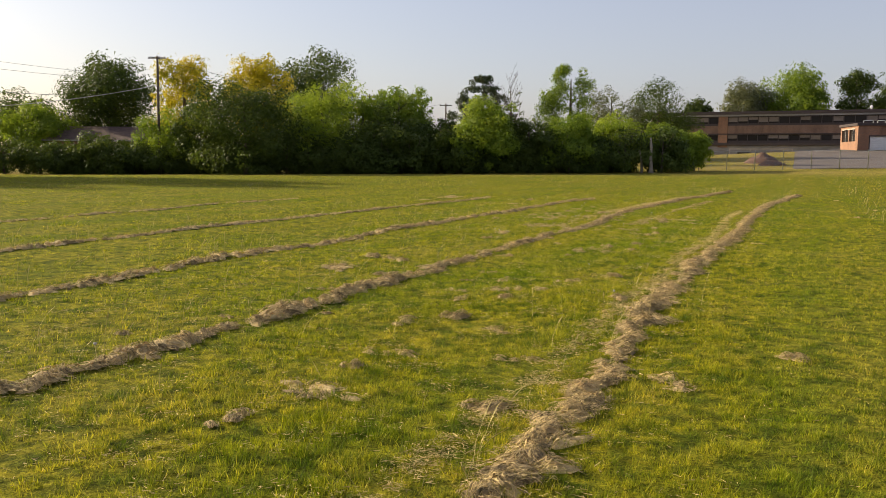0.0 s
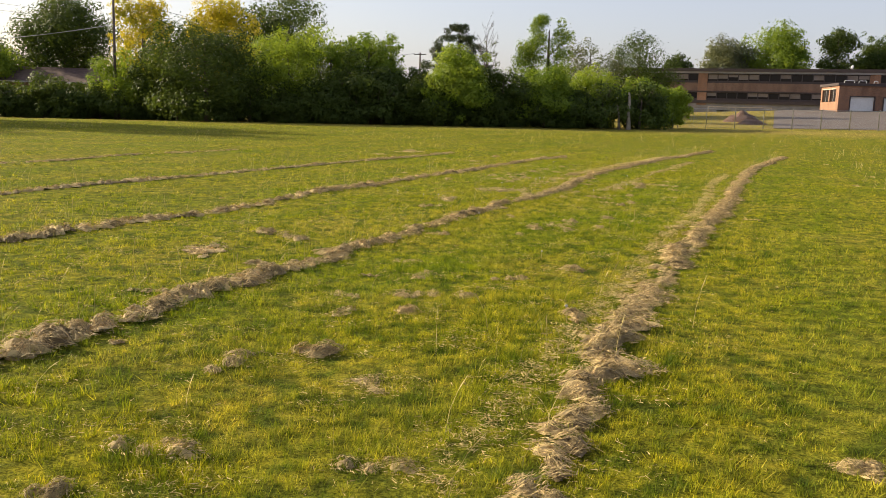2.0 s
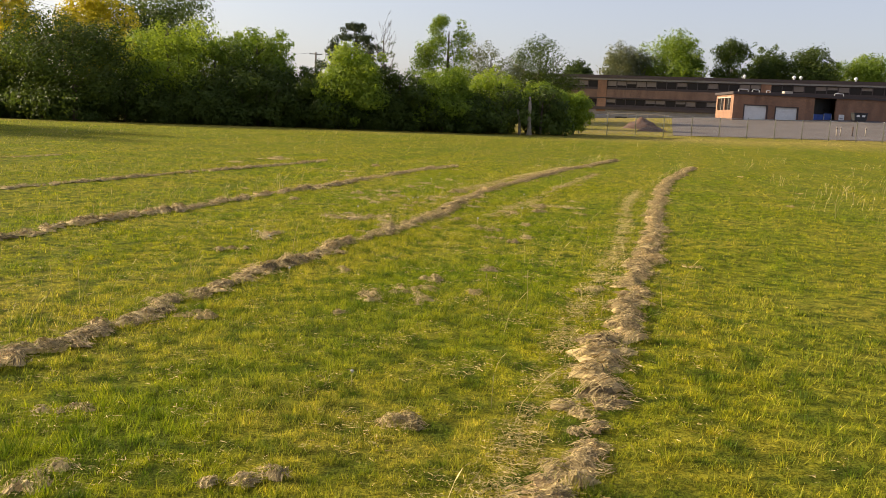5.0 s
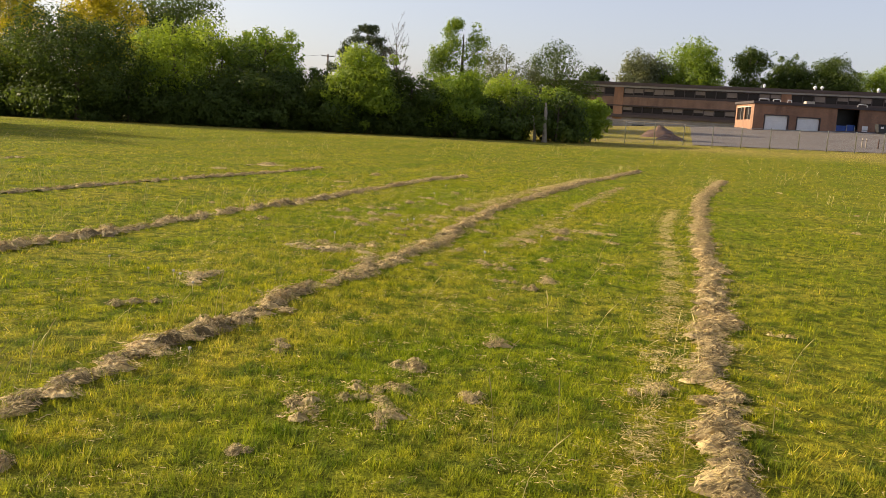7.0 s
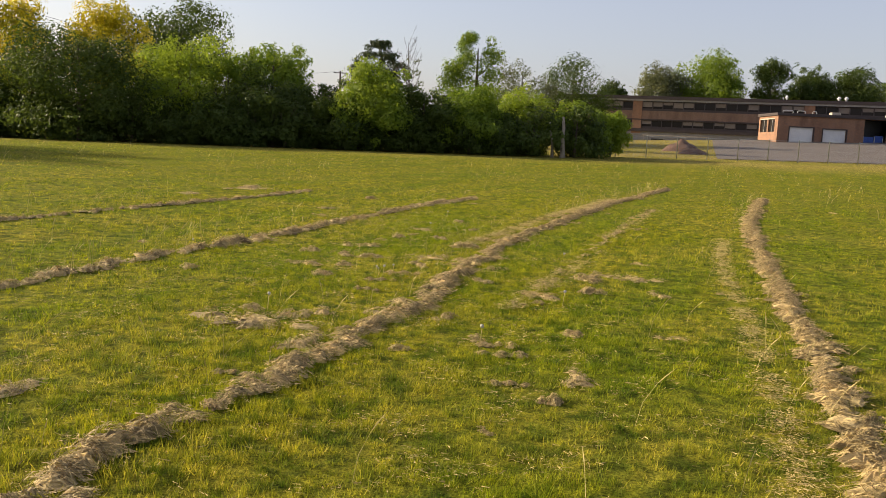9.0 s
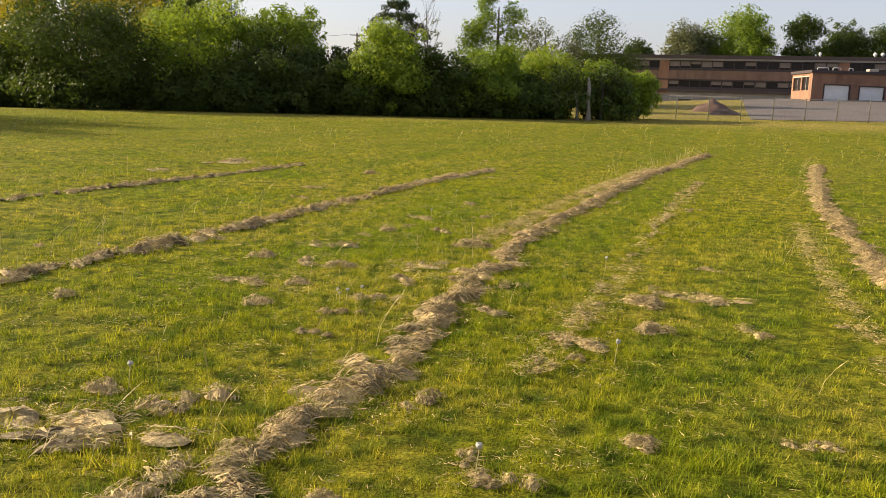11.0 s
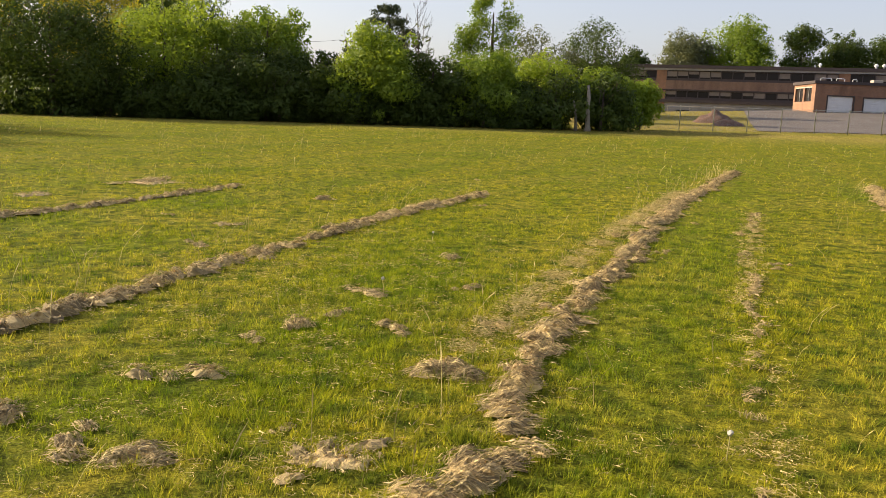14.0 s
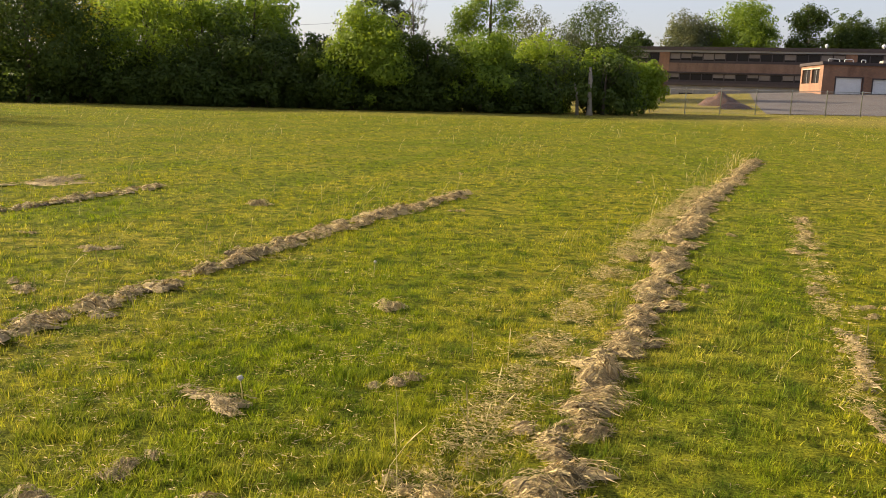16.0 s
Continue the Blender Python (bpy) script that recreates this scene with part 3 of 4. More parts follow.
        part("roof_pipe", tube(bmesh.new(), [(xa, 3.0, zr - 0.05), (xa, 3.0, zr + 0.45), (xa + 0.12, 3.0, zr + 0.55), (xb - 0.12, 3.0, zr + 0.55), (xb, 3.0, zr + 0.45), (xb, 3.0, zr - 0.05)], [0.055] * 6, 8), M_WHITE, ob, "white bent vent pipe")
    part("roof_unit", boxed(9.2, 10.6, 2.4, 3.6, H + 0.4, H + 0.95, bevel=0.05), M_CREAM, ob, "pale roof ventilation box")
    part("side_door", boxed(17.6, 18.5, -0.06, 0.0, 0.0, 2.2, bevel=0.01), M_WHITE, ob, "white notice panel on the brick wall")
    for zz in (0.5, 1.0, 1.5):
        part("notice_bar", boxed(17.72, 18.38, -0.075, -0.06, zz, zz + 0.12), M_FRAME, ob)
    return ob


garage()


# ---- trees and shrubs ----
def leaves(rng, centres, radii, count, size, outward=0.6, squash=0.85):
    """Leaf sprays on the shells of many small clumps: a pointed triangle for each."""
    share = radii ** 2 / (radii ** 2).sum()
    k = rng.choice(len(radii), count, p=share)
    d = unit(rng.normal(0, 1, (count, 3)))
    rad = radii[k] * (0.5 + 0.5 * rng.uniform(0, 1, count) ** 0.6 + np.minimum(rng.exponential(0.13, count), 0.7))
    p = centres[k] + d * rad[:, None] * [1, 1, squash]
    nrm = unit(d * 1.1 * outward / 0.6 + rng.normal(0, 0.38, (count, 3)) + [0, 0, 0.25])
    t = unit(np.cross(nrm, rng.normal(0, 1, (count, 3))))
    q = np.cross(nrm, t)
    s = size * rng.uniform(0.55, 1.5, count)[:, None]
    v = np.stack([p - t * s - q * s * 0.5, p - t * s + q * s * 0.5, p + t * s], 1).reshape(-1, 3)
    return v, np.arange(3 * count).reshape(-1, 3)


def crown_clumps(rng, width, z0, z1, style, n):
    """Places and sizes of the clumps that make up a crown."""
    h = z1 - z0
    if style == "conifer":
        # whorls of branches, wide below and spiky above, with some air between them
        u = np.clip((rng.randint(0, 9, n) + rng.uniform(-0.4, 0.4, n)) / 9, 0, 1)
        r = width / 2 * (1.02 - u) ** 0.8 * rng.uniform(0.0, 1.1, n) ** 0.6
        a = rng.uniform(0, 6.28, n)
        c = np.stack([r * np.cos(a), r * np.sin(a), z0 + u * h * 0.97 + 0.1 * r], -1)
        return c, (0.03 + 0.035 * (1 - u)) * width * rng.uniform(0.7, 1.3, n)
    if style == "column":
        # three leaders of uneven height, with gaps between them
        lead = rng.choice(3, n, p=[0.46, 0.36, 0.18])
        u = rng.uniform(0, 1, n)
        tall = np.array([1.0, 0.94, 0.66])[lead]
        a = rng.uniform(0, 6.28, n)
        r = width * 0.3 * (1.05 - u) ** 0.5 * rng.uniform(0, 1, n) ** 0.5
        c = np.stack([r * np.cos(a) + width * np.array([-0.16, 0.2, -0.4])[lead], r * np.sin(a), z0 + u * h * tall * 0.96], -1)
        return c, width * rng.uniform(0.06, 0.125, n)
    # broad crown: clumps crowd the surface of an uneven, lobed egg, and small sprays stand out of it
    d = unit(rng.normal(0, 1, (n, 3)))
    lobes = sum(np.cos(d @ rng.normal(0, 2.6, 3) + rng.uniform(0, 6.28)) for _ in range(4)) / 4
    spray = rng.uniform(0, 1, n) < 0.3
    rad = (rng.uniform(0.35, 1.0, n) ** 0.5 * rng.uniform(0.78, 1.08, n)) * (1 + 0.3 * lobes)
    rad = np.where(spray, (1.0 + 0.3 * lobes) * rng.uniform(0.95, 1.16, n), rad)
    c = d * rad[:, None] * [width / 2 * 0.92, width / 2 * 0.92, h / 2 * 0.92]
    if style == "bush":
        low = c[:, 2] < 0
        c[low, :2] *= 1.12
    c[:, 2] += z0 + h / 2
    return c, width * np.where(spray, rng.uniform(0.05, 0.09, n), rng.uniform(0.1, 0.19, n))


def tree(kind, x, y, top, width, leaf, style, seed, label, bare=0.0, size=0.2, leaf_count=5200, clumps=46, bark=None):
    rng = np.random.RandomState(seed)
    gz = float(ground_z(np.array(x), np.array(y)))
    H = top - gz
    ob = thing(kind, pose(x, y, gz, 0, 0, 0), label, "shrub" if kind == "shrub" else "tree", "trees along the field's edge")
    z0 = -0.06 * H if style == "bush" else (0.12 * H if style == "conifer" else 0.22 * H)
    bm = bmesh.new()
    r0 = 0.018 * H + 0.05 if style != "bare" else 0.09
    lean = rng.normal(0, 0.03 * H, 2)
    trunk_pts = [(0, 0, -0.2), (lean[0] * 0.2, lean[1] * 0.2, H * 0.25), (lean[0] * 0.6, lean[1] * 0.6, H * 0.55), (lean[0], lean[1], H * 0.86)]
    tube(bm, trunk_pts, [r0 * 1.35, r0, r0 * 0.65, r0 * 0.2], 8)
    for i in range(7 if style != "bare" else 34):
        u = rng.uniform(0.25, 0.85) if style != "bare" else rng.uniform(0.3, 0.97)
        a = rng.uniform(0, 6.28)
        base = Vector((lean[0] * u, lean[1] * u, H * u * 0.86))
        reach = width * rng.uniform(0.25, 0.45) * (1.15 - u * 0.6)
        up = reach * (rng.uniform(0.6, 1.2) if style != "bare" else rng.uniform(1.4, 2.6))
        up = min(up, H * 0.98 - base.z)
        mid = base + Vector((math.cos(a) * reach * 0.55, math.sin(a) * reach * 0.55, up * 0.4))
        end = base + Vector((math.cos(a + 0.3) * reach, math.sin(a + 0.3) * reach, up))
        rr = r0 * (0.5 - 0.35 * u)
        tube(bm, [base, mid, end], [rr, rr * 0.6, 0.012], 5)
        for j in range(2 if style != "bare" else 4):
            tw = mid.lerp(end, float(rng.uniform(0.1, 0.9)))
            tip = tw + Vector((rng.normal(0, 0.35), rng.normal(0, 0.35), rng.uniform(0.3, 0.9))) * float(reach * 0.5)
            tube(bm, [tw, tip], [rr * 0.4, 0.01], 4)
    part("trunk", bm, bark or M_BARK, ob)
    if style != "bare":
        c, r = crown_clumps(rng, width, z0, H, style, clumps)
        keep = np.ones(len(r), bool)
        if bare:
            keep = rng.uniform(0, 1, len(r)) > bare
        v, f = leaves(rng, c[keep], r[keep], leaf_count, size, squash=0.7 if style == "conifer" else 0.85)
        v[:, 2] = np.maximum(v[:, 2], 0.03)
        part("crown", mesh_of("crown", v, f, leaf), leaf, ob)
    else:
        c, r = crown_clumps(rng, width * 0.7, H * 0.3, H * 0.8, "column", 20)
        v, f = leaves(rng, c, r, 260, 0.14)
        part("crown", mesh_of("crown", v, f, M_GREY_LEAF), M_GREY_LEAF, ob, "few sparse leaves on bare twigs")
    return ob


DK, MD, LM, GD, GR, ND = M_DARK_LEAF, M_MID_LEAF, M_LIME_LEAF, M_GOLD_LEAF, M_GREY_LEAF, M_NEEDLE
# kind, x, y, top, width, leaves, style, label, leaf count
PLANTING = [
    ("tree", -50.5, 112.5, 14.9, 12.0, DK, "round", "large dark green broadleaf tree behind the hedge", 9500),
    ("tree", -63.0, 112.5, 9.8, 11.5, DK, "round", "dark green broadleaf tree behind the hedge", 5000),
    ("tree", -57.0, 105.0, 8.0, 8.0, MD, "round", "green broadleaf tree behind the hedge", 4000),
    ("tree", -36.0, 100.8, 13.9, 7.4, GD, "round", "yellow-leaved tree with an airy top", 3600),
    ("shrub", -34.7, 92.2, 7.2, 6.6, MD, "bush", "tall green shrub at the field's edge", 4200),
    ("shrub", -25.8, 89.2, 9.4, 11.0, DK, "bush", "massive dark green shrub down to the grass", 9000),
    ("shrub", -31.0, 91.5, 7.6, 6.5, DK, "bush", "dark green shrub down to the grass", 5000),
    ("tree", -28.7, 103.5, 14.0, 8.4, GD, "round", "tall yellow-leaved tree behind the dark shrubs", 4600),
    ("tree", -25.0, 117.0, 15.7, 12.4, DK, "round", "tall dark green maple behind the shrubs", 7000),
    ("tree", -18.8, 94.4, 9.6, 9.8, LM, "bush", "full green tree with branches to the ground", 7600),
    ("tree", -14.2, 93.6, 8.3, 5.0, MD, "bush", "green tree in the hedge line", 3600),
    ("shrub", -14.2, 90.6, 4.4, 5.4, DK, "bush", "low dark shrub in the hedge line", 3200),
    ("tree", -10.9, 96.3, 10.0, 8.0, MD, "round", "green tree with a loose airy top", 4200),
    ("shrub", -10.6, 92.0, 6.6, 7.5, DK, "bush", "dark shrub beneath the trees", 5200),
    ("shrub", -5.8, 94.2, 6.2, 5.2, DK, "bush", "low dark shrub beneath the trees", 3800),
    ("tree", -1.8, 126.0, 14.6, 14.5, ND, "conifer", "dark conifer with layered branches behind the hedge", 11000),
    ("tree", -1.0, 90.4, 7.9, 7.6, LM, "bush", "rounded yellow-green tree at the field's edge", 6500),
    ("tree", 2.6, 112.5, 14.2, 4.4, GR, "bare", "nearly bare tree with thin grey branches", 0),
    ("shrub", 3.6, 91.4, 6.5, 5.4, DK, "bush", "dark green shrub in the hedge line", 4200),
    ("tree", 10.5, 121.5, 15.0, 8.0, MD, "column", "tall slender poplar with see-through crown", 5200),
    ("tree", 7.8, 91.8, 6.6, 6.8, MD, "bush", "green tree with branches down to the grass", 5200),
    ("tree", 13.2, 94.2, 6.4, 6.0, LM, "bush", "light green tree on a pale trunk", 4800),
    ("tree", 17.9, 95.0, 6.0, 4.4, MD, "bush", "small green tree at the hedge's end", 3800),
    ("tree", 18.2, 135.0, 13.0, 8.4, GR, "bush", "grey-green tree behind the hedge", 4200),
    ("tree", 25.8, 139.5, 14.2, 11.0, DK, "bush", "broad dark tree beside the school", 7500),
    ("shrub", 21.9, 96.8, 4.9, 3.4, LM, "bush", "small light green shrub by the fence", 2200),
    ("shrub", 19.9, 95.6, 5.2, 4.2, MD, "bush", "green shrub at the end of the hedge", 3200),
    ("tree", 51.7, 222.5, 18.2, 7.4, DK, "round", "round-topped tree behind the school roof", 2600),
    ("tree", 63.2, 224.5, 22.3, 14.0, GR, "round", "pale grey-green tree behind the school roof", 3800),
    ("tree", 75.6, 224.5, 25.2, 17.0, MD, "round", "broad green tree behind the school roof", 6000),
    ("tree", 89.4, 222.5, 26.5, 11.5, DK, "round", "tall gappy dark tree behind the school roof", 3000),
    ("tree", 100.1, 225.0, 24.3, 11.0, DK, "round", "dark round tree behind the school roof", 4000),
    ("tree", 110.9, 225.0, 24.3, 14.5, DK, "round", "dark broad tree behind the school roof", 4600),
    ("tree", 125.8, 226.0, 23.6, 15.5, MD, "round", "green tree behind the school roof", 4600),
    ("tree", -50.0, 70.0, 17.0, 11.5, MD, "round", "tall tree at the edge of the field", 6500),
    ("tree", -46.5, 61.5, 16.0, 10.5, MD, "round", "tall tree at the edge of the field", 6500),
    ("tree", -60.0, 58.0, 18.0, 12.0, MD, "round", "tall tree at the edge of the field", 6500),
]
for i, (kind, x, y, top, width, leaf, style, label, count) in enumerate(PLANTING):
    far = y > 200
    tree(kind, x, y, top, width, leaf, style, 100 + i, label, bare=0.25 if "gappy" in label or "airy" in label else 0.0,
         size=0.27 if far else (0.165 if style == "round" else 0.13), leaf_count=int(count * (3.4 if far else 2.9)), clumps=180 if style in ("column", "conifer") else (110 if width > 9 else 80), bark=M_PALE_BARK if "pale trunk" in label else None)

# low hedge that fills the foot of the tree line
hedge = [tree("shrub", -56 + 4.0 * i, 89.5, 3.3 + 0.5 * (i % 2) + ground_z(np.array(-50.0), np.array(90.0)), 5.2, DK, "bush", 300 + i, "low dense hedge shrub at the field's edge", leaf_count=4600, size=0.13, clumps=40) for i in range(3)]
hr = random.Random(8)
for i in range(64):
    back = i >= 34
    hx = -47 + 1.95 * (i % 34) + hr.uniform(-0.5, 0.5)
    hy = (92.8 if back else 90.6) + hr.uniform(-0.6, 0.9)
    if (abs(hx - 16.0) < 0.9 and not back) or hx > 20.5:
        continue
    c = copy_thing(hedge[(0, 2, 1, 0, 2)[i % 5]], pose(hx, hy, float(ground_z(np.array(hx), np.array(hy))), 0, 0, hr.uniform(0, 360)))
    k = hr.uniform(0.8, 1.1)
    c.scale = (k, k, k * hr.uniform(0.85, 1.2))

# pale trunk that shows in the gap at the hedge's end
snag = thing("old_tree", pose(16.0, 89.6, float(ground_z(np.array(16.0), np.array(89.6)))), "old tree with a pale sunlit trunk in the hedge gap", "tree")
part("trunk", tube(bmesh.new(), [(0, 0, -0.2), (0.02, 0, 0.35), (-0.05, 0.1, 1.6), (0.05, 0.5, 2.6), (0.1, 1.2, 3.6)], [0.36, 0.22, 0.17, 0.17, 0.1], 10), M_PALE_BARK, snag)
part("second_stem", tube(bmesh.new(), [(-0.9, 0.1, -0.2), (-0.95, 0.1, 1.2), (-1.2, 0.1, 2.4)], [0.16, 0.12, 0.07], 7), M_PALE_BARK, snag)


# ---- chain-link fence ----
def fence_post(x, h):
    bm = bmesh.new()
    tube(bm, [(0, 0, -0.2), (0, 0, h), (0, 0, h + 0.04), (0, 0, h + 0.07)], [0.045, 0.045, 0.06, 0.02], 8)
    return bm


fence = thing("chain_link_fence", pose(0, 98.0, 0), "grey steel chain-link fence along the lot", "fence")
FX = [25.8 + 3.05 * i for i in range(-2, 18)]
for x in FX:
    ob = part("post", fence_post(x, 2.15), M_STEEL, fence)
    ob.location = (x, 0, float(ground_z(np.array(x), np.array(98.0))))
for xa, xb in zip(FX, FX[1:]):
    za, zb = (float(ground_z(np.array(x), np.array(98.0))) for x in (xa, xb))
    part("top_rail", tube(bmesh.new(), [(xa, 0, za + 2.1), (xb, 0, zb + 2.1)], [0.021, 0.021], 6), M_STEEL, fence)
    v, f = [], []
    for way in (1, -1):
        for o in np.arange(-2.0, 3.05, 0.1):
            lo, hi = max(0, o), min(3.05, o + 2.0)
            if hi - lo < 0.1:
                continue
            p = []
            for q in (lo, hi):
                zz = q - o
                xx = q if way > 0 else 3.05 - q
                p.append((xa + xx, za + (zb - za) * xx / 3.05 + 0.06 + zz))
            n = len(v)
            v += [(p[0][0], -0.003 * way, p[0][1] - 0.0035), (p[1][0], -0.003 * way, p[1][1] - 0.0035), (p[1][0], -0.003 * way, p[1][1] + 0.0035), (p[0][0], -0.003 * way, p[0][1] + 0.0035)]
            f.append((n, n + 1, n + 2, n + 3))
    part("wire_mesh", mesh_of("wire_mesh", v, f, M_STEEL), M_STEEL, fence)


# ---- soil heap, bollards, bin ----
def heap(x, y, rx, ry, h, seed, label):
    rng = np.random.RandomState(seed)
    u, a = np.meshgrid(np.linspace(0, 1, 16), np.linspace(0, 2 * np.pi, 40, endpoint=False), indexing="ij")
    X, Y = u * np.cos(a) * rx, u * np.sin(a) * ry
    Z = h * np.clip(1 - u ** 1.7, 0, 1) * (1 + 0.16 * soft_noise(X, Y, 2.4, seed)) + 0.06 * soft_noise(X, Y, 0.7, seed + 1) * (1 - u) + rng.normal(0, 0.03, u.shape) * (1 - u)
    Z -= 0.1 * u
    ids = np.arange(u.size).reshape(u.shape)
    nxt = np.roll(ids, -1, axis=1)
    f = np.stack([ids[:-1], nxt[:-1], nxt[1:], ids[1:]], -1).reshape(-1, 4)
    ob = part("dirt_mound", mesh_of("dirt_mound", np.stack([X, Y, Z], -1).reshape(-1, 3), f, M_DIRT, True), M_DIRT)
    ob.location = (x, y, float(ground_z(np.array(x), np.array(y))))
    return tagged(ob, label, "soil heap")


heap(36.6, 121.0, 2.6, 2.2, 1.2, 4, "heap of brown soil on the grass beside the lot")
heap(35.5, 113.0, 2.0, 1.6, 0.7, 9, "low heap of pale rubble and soil")

for x, c in ((57.6, M_CREAM), (58.1, M_CREAM), (59.6, M_DIRT), (61.3, M_CREAM)):
    y = 110.0
    b = thing("bollard", pose(x, y, float(ground_z(np.array(x), np.array(y)))), "short post standing in the lot", "bollard", "posts in the lot")
    part("pipe", tube(bmesh.new(), [(0, 0, -0.2), (0, 0, 1.1), (0, 0, 1.2)], [0.075, 0.075, 0.035], 10), c, b)
    part("cap_band", tube(bmesh.new(), [(0, 0, 0.85), (0, 0, 0.98)], [0.082, 0.082], 10), M_DIRT, b)

binx, biny = 79.0, 142.8
dump = thing("waste_container", pose(binx, biny, float(ground_z(np.array(binx), np.array(biny))) + 0.05, 0, 0, -4), "black waste container with pale labels by the wall", "waste container")
bm = boxed(-1.1, 1.1, -0.6, 0.6, 0.15, 1.3, bevel=0.04)
for v in bm.verts:
    if v.co.z < 0.7:
        v.co.x *= 0.88
part("body", bm, M_BLACK, dump)
part("lid", boxed(-1.15, 1.15, -0.65, 0.65, 1.31, 1.42, bevel=0.03), M_BLACK, dump)
for x0 in (-0.7, 0.2):
    part("label_plate", boxed(x0, x0 + 0.5, -0.63, -0.605, 0.75, 1.05), M_WHITE, dump)
for sx in (-0.8, 0.8):
    part("wheel", tube(bmesh.new(), [(sx - 0.05, -0.4, 0.1), (sx + 0.05, -0.4, 0.1)], [0.1, 0.1], 10), M_BLACK, dump)


# ---- low house behind the hedge ----
house = thing("house", pose(-47.0, 104.0, float(ground_z(np.array(-47.0), np.array(104.0)))), "low house with a brown shingle roof behind the hedge", "house")
part("wall", boxed(-7.5, 4.5, 0, 8, -0.3, 4.2), M_BRICK_DIM, house)
bm = bmesh.new()
rv = [bm.verts.new(p) for p in ((-8.2, -0.7, 4.1), (5.2, -0.7, 4.1), (5.2, 4, 5.9), (-8.2, 4, 5.9), (-8.2, 8.7, 4.1), (5.2, 8.7, 4.1), (-8.2, -0.7, 3.95), (5.2, -0.7, 3.95), (-8.2, 8.7, 3.95), (5.2, 8.7, 3.95))]
for q in ((0, 1, 2, 3), (3, 2, 5, 4), (6, 7, 1, 0), (4, 5, 9, 8), (8, 9, 7, 6)):
    bm.faces.new([rv[i] for i in q])
bm.faces.new([rv[i] for i in (0, 3, 4, 8, 6)]), bm.faces.new([rv[i] for i in (7, 9, 5, 2, 1)])
part("roof", bm, M_ROOF, house, "brown shingle roof")
part("gutter", boxed(-8.2, 5.2, -0.8, -0.7, 3.95, 4.1), M_FRAME, house)
part("window", boxed(-3, -1, -0.04, 0.0, 2.2, 3.4), M_GLASS, house)


# ---- utility poles and cables ----
def pole(x, y, top, arms, label):
    z = float(ground_z(np.array(x), np.array(y)))
    ob = thing("utility_pole", pose(x, y, z), label, "utility pole", "utility poles")
    h = top - z
    part("shaft", tube(bmesh.new(), [(0, 0, -0.5), (0, 0, h * 0.5), (0, 0, h + 0.15)], [0.17, 0.14, 0.11], 10), M_POLE, ob)
    for dz in arms:
        part("crossarm", boxed(-0.95, 0.95, -0.18, -0.06, h - dz - 0.06, h - dz + 0.06, bevel=0.01), M_POLE, ob)
        for sx in (-0.85, -0.3, 0.3, 0.85):
            part("insulator", tube(bmesh.new(), [(sx, -0.12, h - dz + 0.06), (sx, -0.12, h - dz + 0.14), (sx, -0.12, h - dz + 0.2)], [0.03, 0.05, 0.025], 6), M_STEEL, ob)
    return ob


pole(-35.5, 90.6, 12.1, (0.1,), "tall weathered wooden utility pole with a crossarm")
pole(-17.97, 125.0, 10.9, (0.15, 1.0), "wooden utility pole behind the trees")
pole(-7.8, 140.0, 10.6, (0.15,), "wooden utility pole behind the trees")


def cable(a, b, sag, r=0.018, sheath=M_WIRE):
    pts = []
    for u in np.linspace(0, 1, 22):
        p = Vector(a).lerp(Vector(b), float(u))
        p.z -= sag * 4 * u * (1 - u)
        pts.append(p)
    ob = part("overhead_cable", tube(bmesh.new(), pts, [r] * len(pts), 5), sheath)
    return tagged(ob, "thin dark overhead cable between the poles", "cable", "overhead cables")


cable((-54.5, 113.0, 12.9), (-53.0, 40.0, 10.6), 0.5)
cable((-55.3, 113.0, 12.2), (-53.8, 40.0, 9.8), 0.5)
cable((-56.0, 113.0, 9.7), (-54.0, 40.0, 7.0), 0.4, 0.03)
cable((-35.5, 90.5, 9.2), (-58.0, 74.0, 5.6), 0.9, 0.034, M_FRAME)
cable((-36.3, 90.6, 12.2), (-18.8, 124.8, 11.0), 0.9)
cable((-18.0, 124.8, 9.9), (-8.6, 139.8, 10.6), 0.6)


# ---- hay clumps on the grass ----
def clump(seed, r, h, tufts):
    rng = np.random.RandomState(seed)
    ob = thing("hay_clump", pose(0, 0, 0), "small ragged tuft of dry cut hay lying on the grass", "hay clump", "loose hay clumps on the grass")
    cx, cy = rng.normal(0, r * 0.75, tufts), rng.normal(0, r * 0.45, tufts)
    cx, cy = cx - cx.mean(), cy - cy.mean()
    turn = rng.normal(0.3, 0.6, tufts)
    big = rng.uniform(0.6, 1.2, tufts)
    long_r, wide_r, high = r * 0.62 * big, r * 0.42 * big, h * big
    v, f, tilt = hay_domes(rng, cx, cy, 0 * cx, turn, long_r, wide_r, high)
    tagged(part("hay_tuft", mesh_of("hay_tuft", v, f, M_HAY), M_HAY, ob), kind="stuff")
    v, f = hay_hair(rng, cx, cy, 0 * cx, turn, long_r * 1.15, wide_r * 1.2, high, tilt, 520 // tufts, 0.058, np.full(tufts, 0.0016))
    tagged(part("straw_layer", mesh_of("straw_layer", v, f, M_HAY), M_HAY, ob), kind="stuff")
    return ob


